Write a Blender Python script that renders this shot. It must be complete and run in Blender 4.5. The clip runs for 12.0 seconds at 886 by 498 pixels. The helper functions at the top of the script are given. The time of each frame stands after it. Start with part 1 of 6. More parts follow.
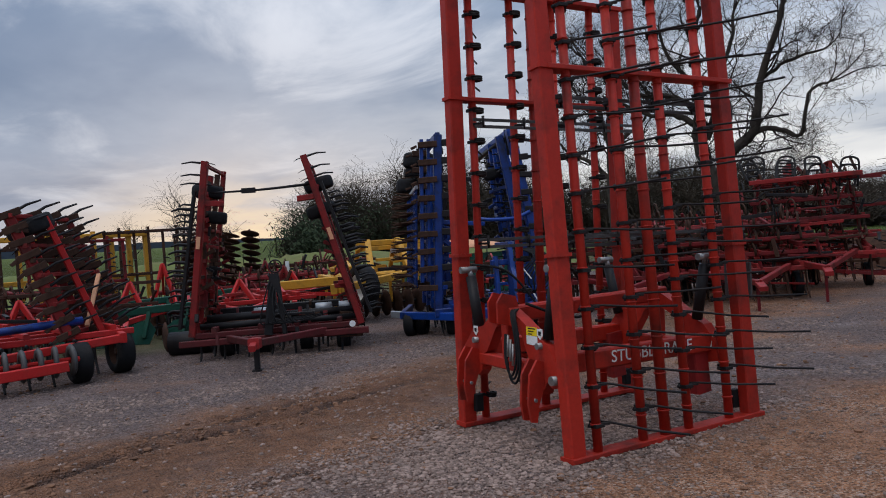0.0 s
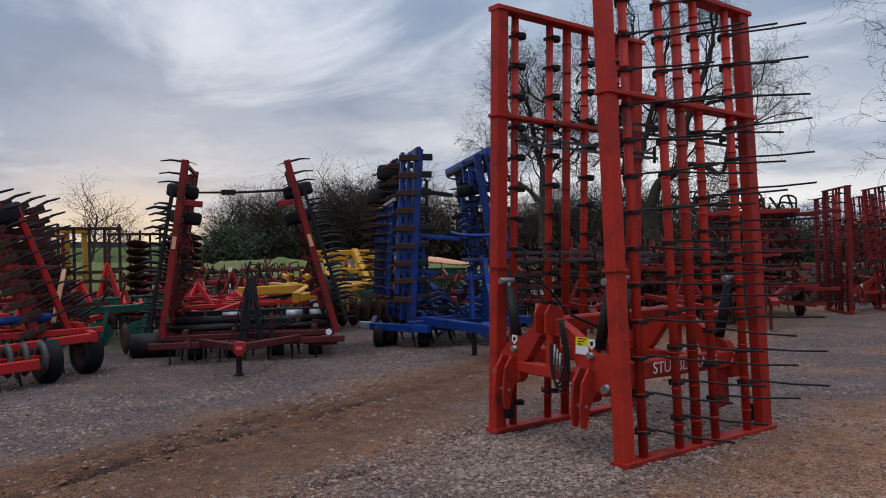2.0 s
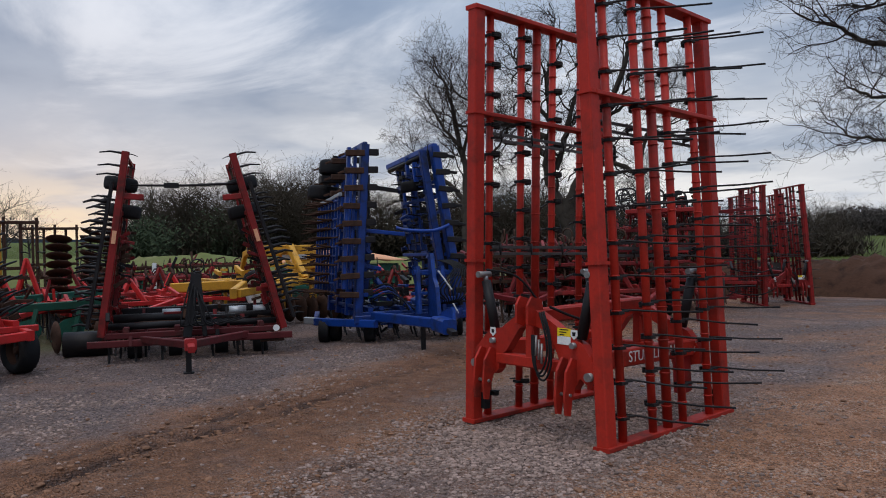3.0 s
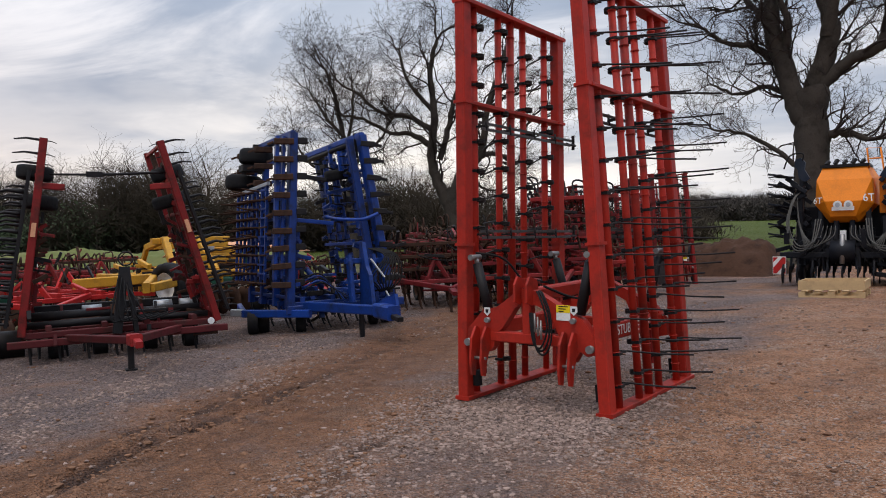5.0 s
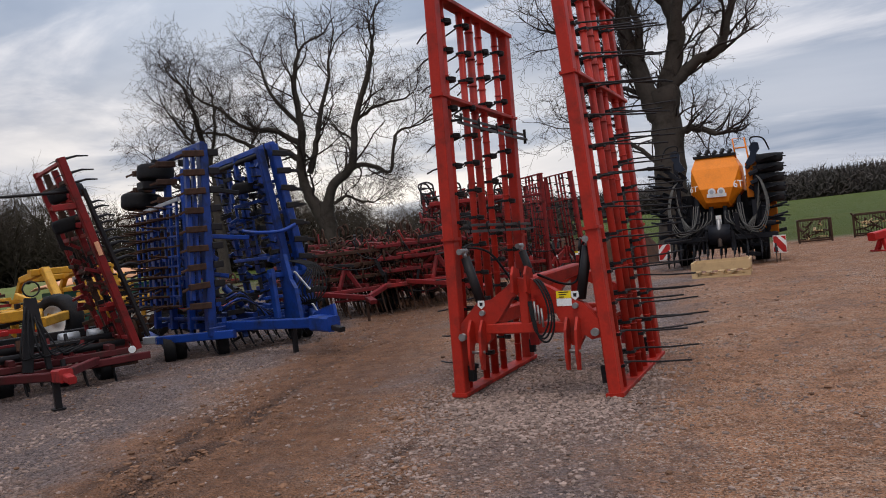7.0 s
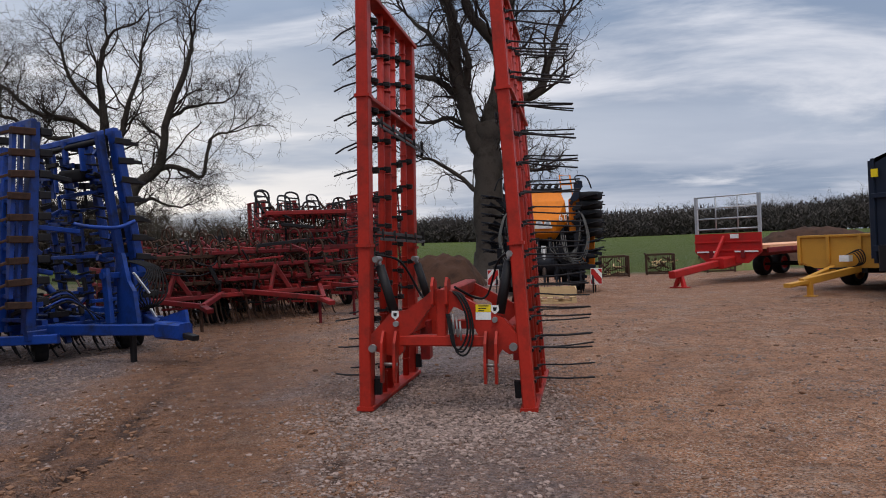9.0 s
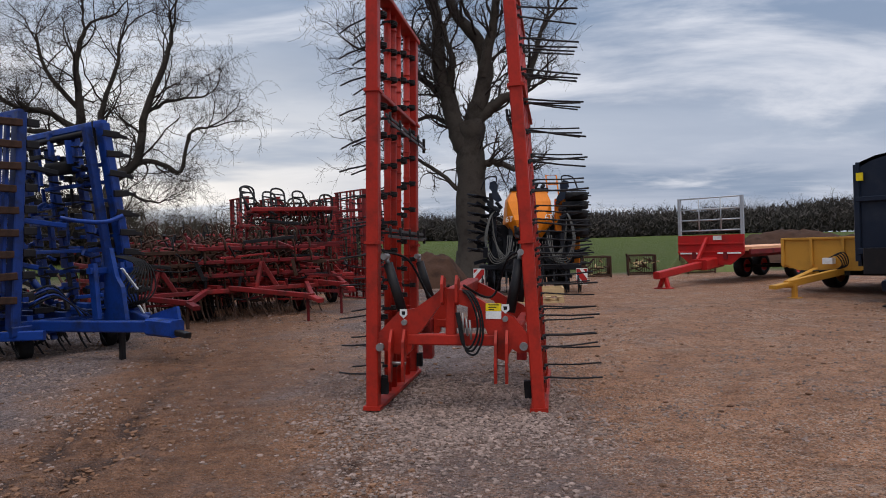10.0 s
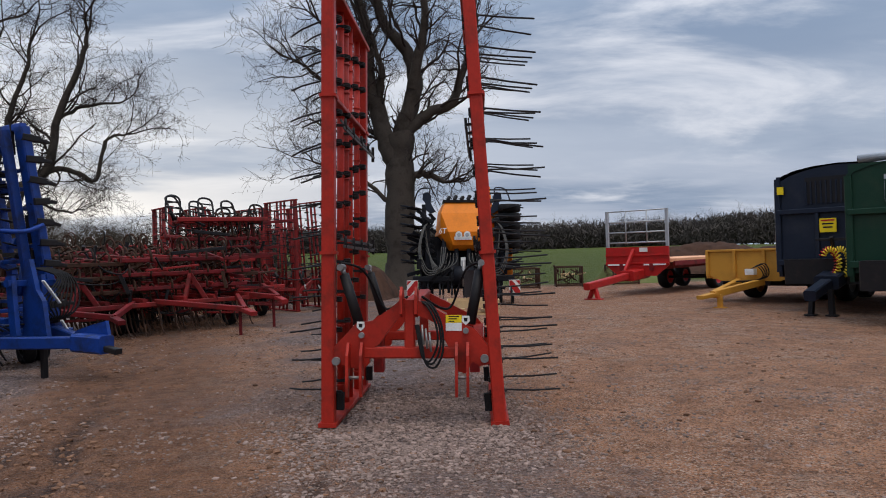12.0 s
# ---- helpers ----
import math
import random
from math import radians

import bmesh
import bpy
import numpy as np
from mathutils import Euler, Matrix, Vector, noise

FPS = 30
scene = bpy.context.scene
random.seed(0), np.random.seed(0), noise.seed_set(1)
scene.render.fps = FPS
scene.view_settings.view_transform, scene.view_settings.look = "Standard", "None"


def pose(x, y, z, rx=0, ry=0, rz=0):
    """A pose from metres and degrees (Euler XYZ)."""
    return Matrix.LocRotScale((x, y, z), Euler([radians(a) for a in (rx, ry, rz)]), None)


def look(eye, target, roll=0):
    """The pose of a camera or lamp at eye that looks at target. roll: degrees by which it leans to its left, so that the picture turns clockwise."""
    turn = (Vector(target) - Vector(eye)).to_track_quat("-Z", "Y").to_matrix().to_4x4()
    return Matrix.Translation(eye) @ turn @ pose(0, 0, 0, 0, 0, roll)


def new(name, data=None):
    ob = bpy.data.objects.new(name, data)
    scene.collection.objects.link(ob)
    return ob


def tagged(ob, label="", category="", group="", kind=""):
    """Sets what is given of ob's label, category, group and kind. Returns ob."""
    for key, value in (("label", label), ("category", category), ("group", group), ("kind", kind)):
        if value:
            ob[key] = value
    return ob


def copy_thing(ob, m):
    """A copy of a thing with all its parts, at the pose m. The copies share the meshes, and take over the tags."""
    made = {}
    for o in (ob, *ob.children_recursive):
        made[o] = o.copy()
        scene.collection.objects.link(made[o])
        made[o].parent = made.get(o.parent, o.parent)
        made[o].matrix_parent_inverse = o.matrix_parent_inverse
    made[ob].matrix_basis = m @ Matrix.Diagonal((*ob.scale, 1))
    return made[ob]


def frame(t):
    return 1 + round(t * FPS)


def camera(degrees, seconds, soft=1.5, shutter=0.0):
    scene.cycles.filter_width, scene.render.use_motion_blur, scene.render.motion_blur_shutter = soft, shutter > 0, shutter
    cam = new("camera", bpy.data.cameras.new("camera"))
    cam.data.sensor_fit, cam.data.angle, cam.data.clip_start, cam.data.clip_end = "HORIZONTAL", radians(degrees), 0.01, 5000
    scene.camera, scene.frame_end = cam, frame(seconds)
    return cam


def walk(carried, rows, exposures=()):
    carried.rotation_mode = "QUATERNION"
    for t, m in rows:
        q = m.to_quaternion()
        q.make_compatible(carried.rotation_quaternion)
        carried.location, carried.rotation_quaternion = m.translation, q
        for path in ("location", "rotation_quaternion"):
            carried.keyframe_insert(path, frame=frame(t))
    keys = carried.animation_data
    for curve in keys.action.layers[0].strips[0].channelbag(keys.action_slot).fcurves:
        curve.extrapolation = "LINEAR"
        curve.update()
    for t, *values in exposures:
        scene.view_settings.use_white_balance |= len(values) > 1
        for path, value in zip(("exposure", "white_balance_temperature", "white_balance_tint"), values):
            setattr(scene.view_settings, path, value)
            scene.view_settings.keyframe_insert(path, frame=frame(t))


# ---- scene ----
cam = camera(60.8, 12.0, soft=1.0)
METRES, EYE, TILT, LEAN, TURN = 5.936, 1.65, 0.0, 0.0, -29.3
ROWS = [
    (0.0, 0.0, 0.0, 0.0, -0.04, -0.88, 2.75),
    (0.5, -0.0463, -0.0196, -0.001, -1.18, -0.6, 2.51),
    (1.0, -0.0845, -0.0203, -0.0031, -2.1, -0.56, 2.2),
    (1.5, -0.1335, -0.0108, -0.0036, -3.62, -0.02, 0.32),
    (2.0, -0.1842, -0.0183, -0.007, -6.69, 0.29, -0.21),
    (2.5, -0.2339, -0.0203, -0.0088, -11.13, 0.14, -0.22),
    (4.5, -0.4202, -0.0062, -0.0158, -16.53, -0.57, -0.19),
    (5.0, -0.4731, 0.005, -0.0189, -23.46, -0.71, 0.75),
    (5.5, -0.5193, 0.0261, -0.024, -25.26, -0.69, 2.62),
    (6.0, -0.554, 0.0534, -0.0251, -30.33, -0.85, 3.18),
    (6.5, -0.604, 0.0803, -0.03, -33.55, -0.78, 3.64),
    (7.0, -0.6399, 0.1198, -0.0356, -34.46, -0.23, 4.75),
    (7.5, -0.6685, 0.1593, -0.0373, -38.57, -0.02, 4.22),
    (9.5, -0.7697, 0.2921, -0.046, -51.57, 0.59, 0.46),
    (10.0, -0.7729, 0.3135, -0.0458, -51.93, 0.5, 0.36),
    (10.5, -0.7643, 0.3376, -0.0442, -51.93, 0.71, 0.24),
    (11.0, -0.765, 0.3575, -0.0438, -52.27, 0.87, 0.27),
    (11.5, -0.7717, 0.3719, -0.0441, -53.82, 1.04, 0.23),
    (12.0, -0.7833, 0.3697, -0.0476, -57.84, 1.38, 0.44),
]
walk(cam, [(t, pose(0, 0, EYE, TILT, LEAN, TURN) @ pose(METRES * x, METRES * y, METRES * z, 90 + pitch, roll, yaw)) for t, x, y, z, yaw, pitch, roll in ROWS],
     [(0.0, -0.36, 6500, 10), (2.5, -0.33, 6550, 10), (4.5, -0.04, 7000, 12), (5.5, 0.05, 7250, 13), (7.5, -0.04, 7200, 13), (9.5, -0.08, 7000, 12), (12.0, -0.08, 6950, 11)])

# ---- light ----
world = bpy.data.worlds.new("dusk_sky")
scene.world = world
world.use_nodes = True
SUN_AZ, SUN_EL = 14.0, 7.0      # degrees clockwise from +y, degrees above the horizon


def build_world():
    nt = world.node_tree
    nt.nodes.clear()
    N, L = nt.nodes.new, nt.links.new
    out, bg = N("ShaderNodeOutputWorld"), N("ShaderNodeBackground")
    sky = N("ShaderNodeTexSky")
    sky.sky_type, sky.sun_disc = "NISHITA", False
    sky.sun_elevation, sky.sun_rotation = radians(SUN_EL), radians(SUN_AZ)
    sky.air_density, sky.dust_density = 1.2, 2.0
    co, sep = N("ShaderNodeTexCoord"), N("ShaderNodeSeparateXYZ")
    L(co.outputs["Generated"], sep.inputs[0])

    def mth(op, a, b=None, c=None):
        n = N("ShaderNodeMath")
        n.operation = op
        for i, v in enumerate((a, b, c)):
            if v is None:
                continue
            if isinstance(v, (int, float)):
                n.inputs[i].default_value = v
            else:
                L(v, n.inputs[i])
        return n.outputs[0]

    up = mth("MAXIMUM", sep.outputs[2], 0.0)
    den = mth("ADD", up, 0.11)
    px, py = mth("DIVIDE", sep.outputs[0], den), mth("DIVIDE", sep.outputs[1], den)
    comb = N("ShaderNodeCombineXYZ")
    L(px, comb.inputs[0]), L(py, comb.inputs[1])

    def cloud(scale, detail, rough, dist, off, lo, hi):
        mp = N("ShaderNodeMapping")
        mp.inputs["Location"].default_value = off
        mp.inputs["Rotation"].default_value = (0, 0, radians(35))
        mp.inputs["Scale"].default_value = (1.0, 0.62, 1.0)
        L(comb.outputs[0], mp.inputs[0])
        n = N("ShaderNodeTexNoise")
        n.inputs["Scale"].default_value, n.inputs["Detail"].default_value = scale, detail
        n.inputs["Roughness"].default_value, n.inputs["Distortion"].default_value = rough, dist
        L(mp.outputs[0], n.inputs["Vector"])
        r = N("ShaderNodeMapRange")
        r.interpolation_type = "SMOOTHSTEP"
        r.inputs[1].default_value, r.inputs[2].default_value = lo, hi
        L(n.outputs[0], r.inputs[0])
        return r.outputs[0]

    def mix(f, a, b):
        n = N("ShaderNodeMix")
        n.data_type = "RGBA"
        if isinstance(f, (int, float)):
            n.inputs["Factor"].default_value = f
        else:
            L(f, n.inputs["Factor"])
        for key, v in (("A", a), ("B", b)):
            s = [i for i in n.inputs if i.name == key and i.type == "RGBA"][0]
            if isinstance(v, tuple):
                s.default_value = (*v, 1)
            else:
                L(v, s)
        return [o for o in n.outputs if o.type == "RGBA"][0]

    c1 = cloud(0.55, 6, 0.55, 0.3, (3.1, 1.7, 0), 0.36, 0.66)
    c2 = cloud(1.15, 7, 0.58, 0.5, (0.4, 5.2, 0), 0.46, 0.70)
    grey = mix(c1, (0.182, 0.262, 0.405), (0.385, 0.47, 0.61))
    layer = mix(mth("MULTIPLY", c2, 0.72), grey, (0.84, 0.88, 0.97))
    # a thin slot of pale sky above the horizon, with a warm glow where the sun has gone down
    low = N("ShaderNodeMapRange")
    low.interpolation_type = "SMOOTHSTEP"
    low.inputs[1].default_value, low.inputs[2].default_value, low.inputs[3].default_value, low.inputs[4].default_value = 0.0, 0.35, 1.0, 0.0
    L(up, low.inputs[0])

    def toward(az, power):
        sx, sy = math.sin(radians(az)), math.cos(radians(az))
        d = mth("ADD", mth("MULTIPLY", sep.outputs[0], sx), mth("MULTIPLY", sep.outputs[1], sy))
        return mth("POWER", mth("MAXIMUM", d, 0.0), power)

    pale = mix(toward(52.0, 9.0), (0.39, 0.46, 0.60), (1.12, 1.10, 1.06))
    pale = mix(mth("MULTIPLY", toward(SUN_AZ, 40.0), mth("POWER", low.outputs[0], 7.0)), pale, (0.98, 0.80, 0.56))
    streak = cloud(0.9, 5, 0.55, 0.3, (7.3, 2.2, 0), 0.34, 0.60)
    clouds = mix(mth("MULTIPLY", low.outputs[0], mth("MULTIPLY_ADD", streak, 0.75, 0.20)), layer, pale)
    # overcast skies grow brighter towards the zenith
    gain = mth("MULTIPLY_ADD", mth("POWER", up, 2.4), 3.0, 1.17)
    sc = N("ShaderNodeVectorMath")
    sc.operation = "SCALE"
    L(clouds, sc.inputs[0]), L(gain, sc.inputs["Scale"])
    sk = N("ShaderNodeVectorMath")
    sk.operation = "SCALE"
    sk.inputs["Scale"].default_value = 0.10
    L(sky.outputs[0], sk.inputs[0])
    final = mix(0.97, sk.outputs[0], sc.outputs[0])
    L(final, bg.inputs["Color"])
    bg.inputs["Strength"].default_value = 1.0
    L(bg.outputs[0], out.inputs[0])


build_world()
sun = new("sun", bpy.data.lights.new("sun", "SUN"))
sun.data.energy, sun.data.angle, sun.data.color = 1.3, radians(32), (1.0, 0.88, 0.76)
sun.matrix_world = look((0, 0, 30), (13, 3, 0))     # soft brightness of the open western sky

# ---- materials ----
MATS = {}


def material(name, col, rough=0.5, metal=0.0, dirt=None, amount=0.4, scale=6.0, grain=60.0, bump=0.15, vary=0.12, island=False, coat=0.0, spec=0.22):
    """Paint, rubber, metal or wood: base colour with broad stains of dirt, fine grain, and small relief."""
    m = bpy.data.materials.new(name)
    m.use_nodes = True
    nt = m.node_tree
    N, L = nt.nodes.new, nt.links.new
    b = nt.nodes["Principled BSDF"]
    co, info = N("ShaderNodeTexCoord"), N("ShaderNodeObjectInfo")
    big, fine = N("ShaderNodeTexNoise"), N("ShaderNodeTexNoise")
    big.inputs["Scale"].default_value, big.inputs["Detail"].default_value, big.inputs["Roughness"].default_value = scale, 5, 0.65
    fine.inputs["Scale"].default_value, fine.inputs["Detail"].default_value = grain, 3
    L(co.outputs["Object"], big.inputs["Vector"]), L(co.outputs["Object"], fine.inputs["Vector"])
    ramp = N("ShaderNodeMapRange")
    ramp.inputs[1].default_value, ramp.inputs[2].default_value, ramp.inputs[4].default_value = 0.48, 0.72, amount
    L(big.outputs[0], ramp.inputs[0])
    mx = N("ShaderNodeMix")
    mx.data_type = "RGBA"
    a = [i for i in mx.inputs if i.type == "RGBA"]
    a[0].default_value, a[1].default_value = (*col, 1), (*(dirt or tuple(c * 0.5 for c in col)), 1)
    L(ramp.outputs[0], mx.inputs["Factor"])
    hsv = N("ShaderNodeHueSaturation")
    v1 = N("ShaderNodeMath")
    v1.operation = "MULTIPLY_ADD"
    v1.inputs[1].default_value, v1.inputs[2].default_value = vary, 1 - vary / 2
    if island:
        L(N("ShaderNodeNewGeometry").outputs["Random Per Island"], v1.inputs[0])
    else:
        L(info.outputs["Random"], v1.inputs[0])
    v2 = N("ShaderNodeMath")
    v2.operation = "MULTIPLY_ADD"
    v2.inputs[1].default_value = 0.35
    L(fine.outputs[0], v2.inputs[0])
    v3 = N("ShaderNodeMath")
    v3.operation = "SUBTRACT"
    v3.inputs[1].default_value = 0.175
    L(v1.outputs[0], v3.inputs[0]), L(v3.outputs[0], v2.inputs[2])
    L(v2.outputs[0], hsv.inputs["Value"])
    L([o for o in mx.outputs if o.type == "RGBA"][0], hsv.inputs["Color"])
    L(hsv.outputs[0], b.inputs["Base Color"])
    rr = N("ShaderNodeMath")
    rr.operation = "MULTIPLY_ADD"
    rr.inputs[1].default_value, rr.inputs[2].default_value = 0.3, rough - 0.1
    L(big.outputs[0], rr.inputs[0]), L(rr.outputs[0], b.inputs["Roughness"])
    b.inputs["Metallic"].default_value = metal
    b.inputs["Coat Weight"].default_value = coat
    b.inputs["Specular IOR Level"].default_value = spec
    bp = N("ShaderNodeBump")
    bp.inputs["Strength"].default_value, bp.inputs["Distance"].default_value = bump, 0.01
    L(fine.outputs[0], bp.inputs["Height"]), L(bp.outputs[0], b.inputs["Normal"])
    MATS[name] = m
    return m


EARTH = (0.16, 0.10, 0.07)
RED = material("rake_red_paint", (0.40, 0.024, 0.013), 0.45, 0, (0.13, 0.020, 0.014), 0.9, 3.4, 45, 0.10, 0.22)
RED2 = material("bright_red_paint", (0.46, 0.020, 0.018), 0.42, 0, (0.17, 0.028, 0.022), 0.6, 3.0, 50)
RED3 = material("weathered_red_paint", (0.25, 0.018, 0.017), 0.5, 0, (0.050, 0.020, 0.015), 0.95, 4.0, 40, 0.15, 0.5)
RED4 = material("faded_dark_red_paint", (0.16, 0.012, 0.014), 0.55, 0, (0.045, 0.018, 0.015), 0.95, 4.0, 40, 0.15, 0.5)
BLUE = material("blue_paint", (0.0035, 0.038, 0.22), 0.36, 0, (0.008, 0.012, 0.032), 0.95, 4.0, 35, 0.15, 0.55, spec=0.4)
RED5 = material("muddy_maroon_paint", (0.085, 0.012, 0.013), 0.6, 0, (0.035, 0.022, 0.017), 0.95, 4.0, 40, 0.2, 0.6)
YELLOW = material("yellow_paint", (0.56, 0.28, 0.03), 0.45, 0, (0.22, 0.11, 0.03), 0.7, 4.0, 50)
OCHRE = material("ochre_trailer_paint", (0.55, 0.265, 0.04), 0.5, 0, (0.32, 0.15, 0.035), 0.5, 1.6, 40)
ORANGE = material("orange_paint", (0.76, 0.205, 0.010), 0.45, 0, (0.42, 0.12, 0.015), 0.5, 2.0, 40)
NAVY = material("navy_paint", (0.010, 0.016, 0.030), 0.4, 0, (0.035, 0.04, 0.05), 0.5, 1.5, 40)
GREEN = material("dark_green_paint", (0.007, 0.036, 0.02), 0.4, 0, (0.03, 0.05, 0.03), 0.5, 1.5, 40)
GREEN2 = material("machine_green_paint", (0.012, 0.075, 0.05), 0.5, 0, (0.03, 0.04, 0.02), 0.7, 4.0, 40)
RUBBER = material("black_rubber", (0.010, 0.010, 0.011), 0.75, 0, (0.035, 0.03, 0.027), 0.6, 5.0, 40)
BLACK = material("black_steel", (0.012, 0.011, 0.012), 0.5, 0.0, (0.032, 0.024, 0.02), 0.5, 6.0, 60)
DARK = material("dark_drill_steel", (0.008, 0.009, 0.013), 0.5, 0.0, (0.025, 0.022, 0.02), 0.5, 5.0, 60)
STEEL = material("worn_steel", (0.30, 0.29, 0.28), 0.45, 0.8, (0.13, 0.10, 0.08), 0.6, 6.0, 60)
IRON = material("dark_iron", (0.085, 0.082, 0.08), 0.55, 0.3, (0.04, 0.03, 0.026), 0.6, 6.0, 60)
GALV = material("galvanised_steel", (0.42, 0.44, 0.46), 0.5, 0.6, (0.30, 0.31, 0.33), 0.5, 6.0, 60)
RUST = material("rusty_steel", (0.062, 0.031, 0.020), 0.85, 0.0, (0.025, 0.016, 0.012), 0.7, 8.0, 80, 0.3)
WHITE = material("white_paint", (0.75, 0.75, 0.72), 0.5, 0, (0.5, 0.47, 0.42), 0.4, 6.0, 60)
LABEL_Y = material("yellow_sticker", (0.85, 0.62, 0.02), 0.5, 0, (0.7, 0.5, 0.03), 0.3)
HOSE_GREY = material("grey_hose", (0.10, 0.098, 0.09), 0.6, 0, (0.05, 0.048, 0.045), 0.7)
HOSE_Y = material("yellow_coil_hose", (0.80, 0.60, 0.05), 0.45, 0, (0.6, 0.45, 0.06), 0.4)
PINE = material("pale_pine", (0.55, 0.38, 0.20), 0.75, 0, (0.38, 0.26, 0.14), 0.6, 7.0, 90, 0.3)
PEACH = material("pale_orange_cover", (0.72, 0.36, 0.20), 0.7, 0, (0.6, 0.3, 0.18), 0.4, 1.5, 30)
BARK = material("tree_bark", (0.060, 0.049, 0.040), 0.95, 0, (0.024, 0.020, 0.016), 0.9, 2.2, 16, 1.0)
TWIG = material("bare_twigs", (0.036, 0.027, 0.024), 0.95, 0, (0.026, 0.021, 0.019), 0.5, 2.0, 20, 0.3)
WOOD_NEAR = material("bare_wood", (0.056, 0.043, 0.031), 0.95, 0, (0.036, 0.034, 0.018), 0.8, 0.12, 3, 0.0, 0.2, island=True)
# same wood far off: distance haze put into a paler, greyer colour
WOOD_FAR = material("hazed_far_wood", (0.066, 0.056, 0.049), 0.95, 0, (0.044, 0.041, 0.032), 0.8, 0.12, 3, 0.0, 0.5, island=True)
EVERGREEN = material("dark_evergreen", (0.040, 0.056, 0.028), 0.9, 0, (0.022, 0.032, 0.016), 0.6, 0.6, 8, 0.3, 0.2)
SOIL = material("red_earth", (0.062, 0.030, 0.018), 0.95, 0, (0.022, 0.012, 0.008), 0.9, 2.6, 14, 1.0)
STONE = material("gravel_stone", (0.25, 0.178, 0.146), 0.9, 0, (0.15, 0.105, 0.085), 0.6, 1.5, 60, 0.2, 0.85, island=True)
CLOD = material("earth_clod", (0.20, 0.105, 0.062), 0.95, 0, (0.11, 0.06, 0.036), 0.6, 3, 30, 0.4, 0.8, island=True)
GRASS = material("rough_grass", (0.12, 0.14, 0.045), 0.9, 0, (0.18, 0.14, 0.07), 0.7, 0.8, 8, 0.3)


def ground_material():
    m = bpy.data.materials.new("gravel_yard_and_field")
    m.use_nodes = True
    nt = m.node_tree
    N, L = nt.nodes.new, nt.links.new
    b = nt.nodes["Principled BSDF"]
    co = N("ShaderNodeTexCoord")

    def noise_of(scale, detail=4, rough=0.6, dist=0.0):
        n = N("ShaderNodeTexNoise")
        n.inputs["Scale"].default_value, n.inputs["Detail"].default_value = scale, detail
        n.inputs["Roughness"].default_value, n.inputs["Distortion"].default_value = rough, dist
        L(co.outputs["Object"], n.inputs["Vector"])
        return n.outputs[0]

    def rng(v, lo, hi, a=0.0, c=1.0):
        r = N("ShaderNodeMapRange")
        r.interpolation_type = "SMOOTHSTEP"
        for i, x in zip((1, 2, 3, 4), (lo, hi, a, c)):
            r.inputs[i].default_value = x
        L(v, r.inputs[0])
        return r.outputs[0]

    def mix(f, a, c):
        n = N("ShaderNodeMix")
        n.data_type = "RGBA"
        L(f, n.inputs["Factor"])
        s = [i for i in n.inputs if i.type == "RGBA"]
        for sock, v in zip(s, (a, c)):
            if isinstance(v, tuple):
                sock.default_value = (*v, 1)
            else:
                L(v, sock)
        return [o for o in n.outputs if o.type == "RGBA"][0]

    def attr(name):
        n = N("ShaderNodeAttribute")
        n.attribute_name = name
        return n.outputs["Fac"]

    vor = N("ShaderNodeTexVoronoi")
    vor.inputs["Scale"].default_value = 42
    L(co.outputs["Object"], vor.inputs["Vector"])
    bw = N("ShaderNodeRGBToBW")
    L(vor.outputs["Color"], bw.inputs[0])
    stone = mix(bw.outputs[0], (0.024, 0.017, 0.016), (0.32, 0.235, 0.212))
    stone = mix(rng(noise_of(0.45, 7, 0.7, 0.5), 0.50, 0.64), stone, mix(bw.outputs[0], (0.06, 0.043, 0.038), (0.46, 0.36, 0.33)))
    stone = mix(rng(noise_of(0.9), 0.35, 0.7, 0.0, 0.45), stone, (0.150, 0.102, 0.086))
    earth = mix(rng(noise_of(2.3, 6, 0.7), 0.3, 0.7), (0.48, 0.230, 0.122), (0.28, 0.128, 0.066))
    earth = mix(rng(noise_of(1.3, 8, 0.75, 0.6), 0.52, 0.66, 0.0, 0.7), earth, (0.40, 0.265, 0.190))
    earth = mix(rng(noise_of(45, 3), 0.55, 0.8), earth, (0.46, 0.34, 0.26))
    fleck = N("ShaderNodeTexVoronoi")
    fleck.inputs["Scale"].default_value = 78
    L(co.outputs["Object"], fleck.inputs["Vector"])
    fbw = N("ShaderNodeRGBToBW")
    L(fleck.outputs["Color"], fbw.inputs[0])
    gravelly = rng(noise_of(0.8, 6, 0.7, 0.4), 0.40, 0.66, 0.25, 1.0)
    lump = N("ShaderNodeMath")
    lump.operation = "MULTIPLY"
    L(rng(fbw.outputs[0], 0.64, 0.76), lump.inputs[0]), L(gravelly, lump.inputs[1])
    earth = mix(lump.outputs[0], earth, (0.55, 0.41, 0.32))
    earth = mix(rng(fbw.outputs[0], 0.36, 0.20, 0.0, 0.8), earth, (0.10, 0.050, 0.030))
    clod = N("ShaderNodeTexVoronoi")
    clod.inputs["Scale"].default_value = 13
    L(co.outputs["Object"], clod.inputs["Vector"])
    cbw = N("ShaderNodeRGBToBW")
    L(clod.outputs["Color"], cbw.inputs[0])
    earth = mix(rng(cbw.outputs[0], 0.28, 0.14, 0.0, 0.45), earth, (0.115, 0.058, 0.034))
    patch = N("ShaderNodeMath")
    patch.operation = "MULTIPLY_ADD"
    patch.inputs[1].default_value = 1.65
    L(noise_of(0.55, 6, 0.65, 0.4), patch.inputs[0])
    L(attr("dirt"), patch.inputs[2])
    speck = N("ShaderNodeMath")
    speck.operation = "MULTIPLY_ADD"
    speck.inputs[1].default_value = 0.35
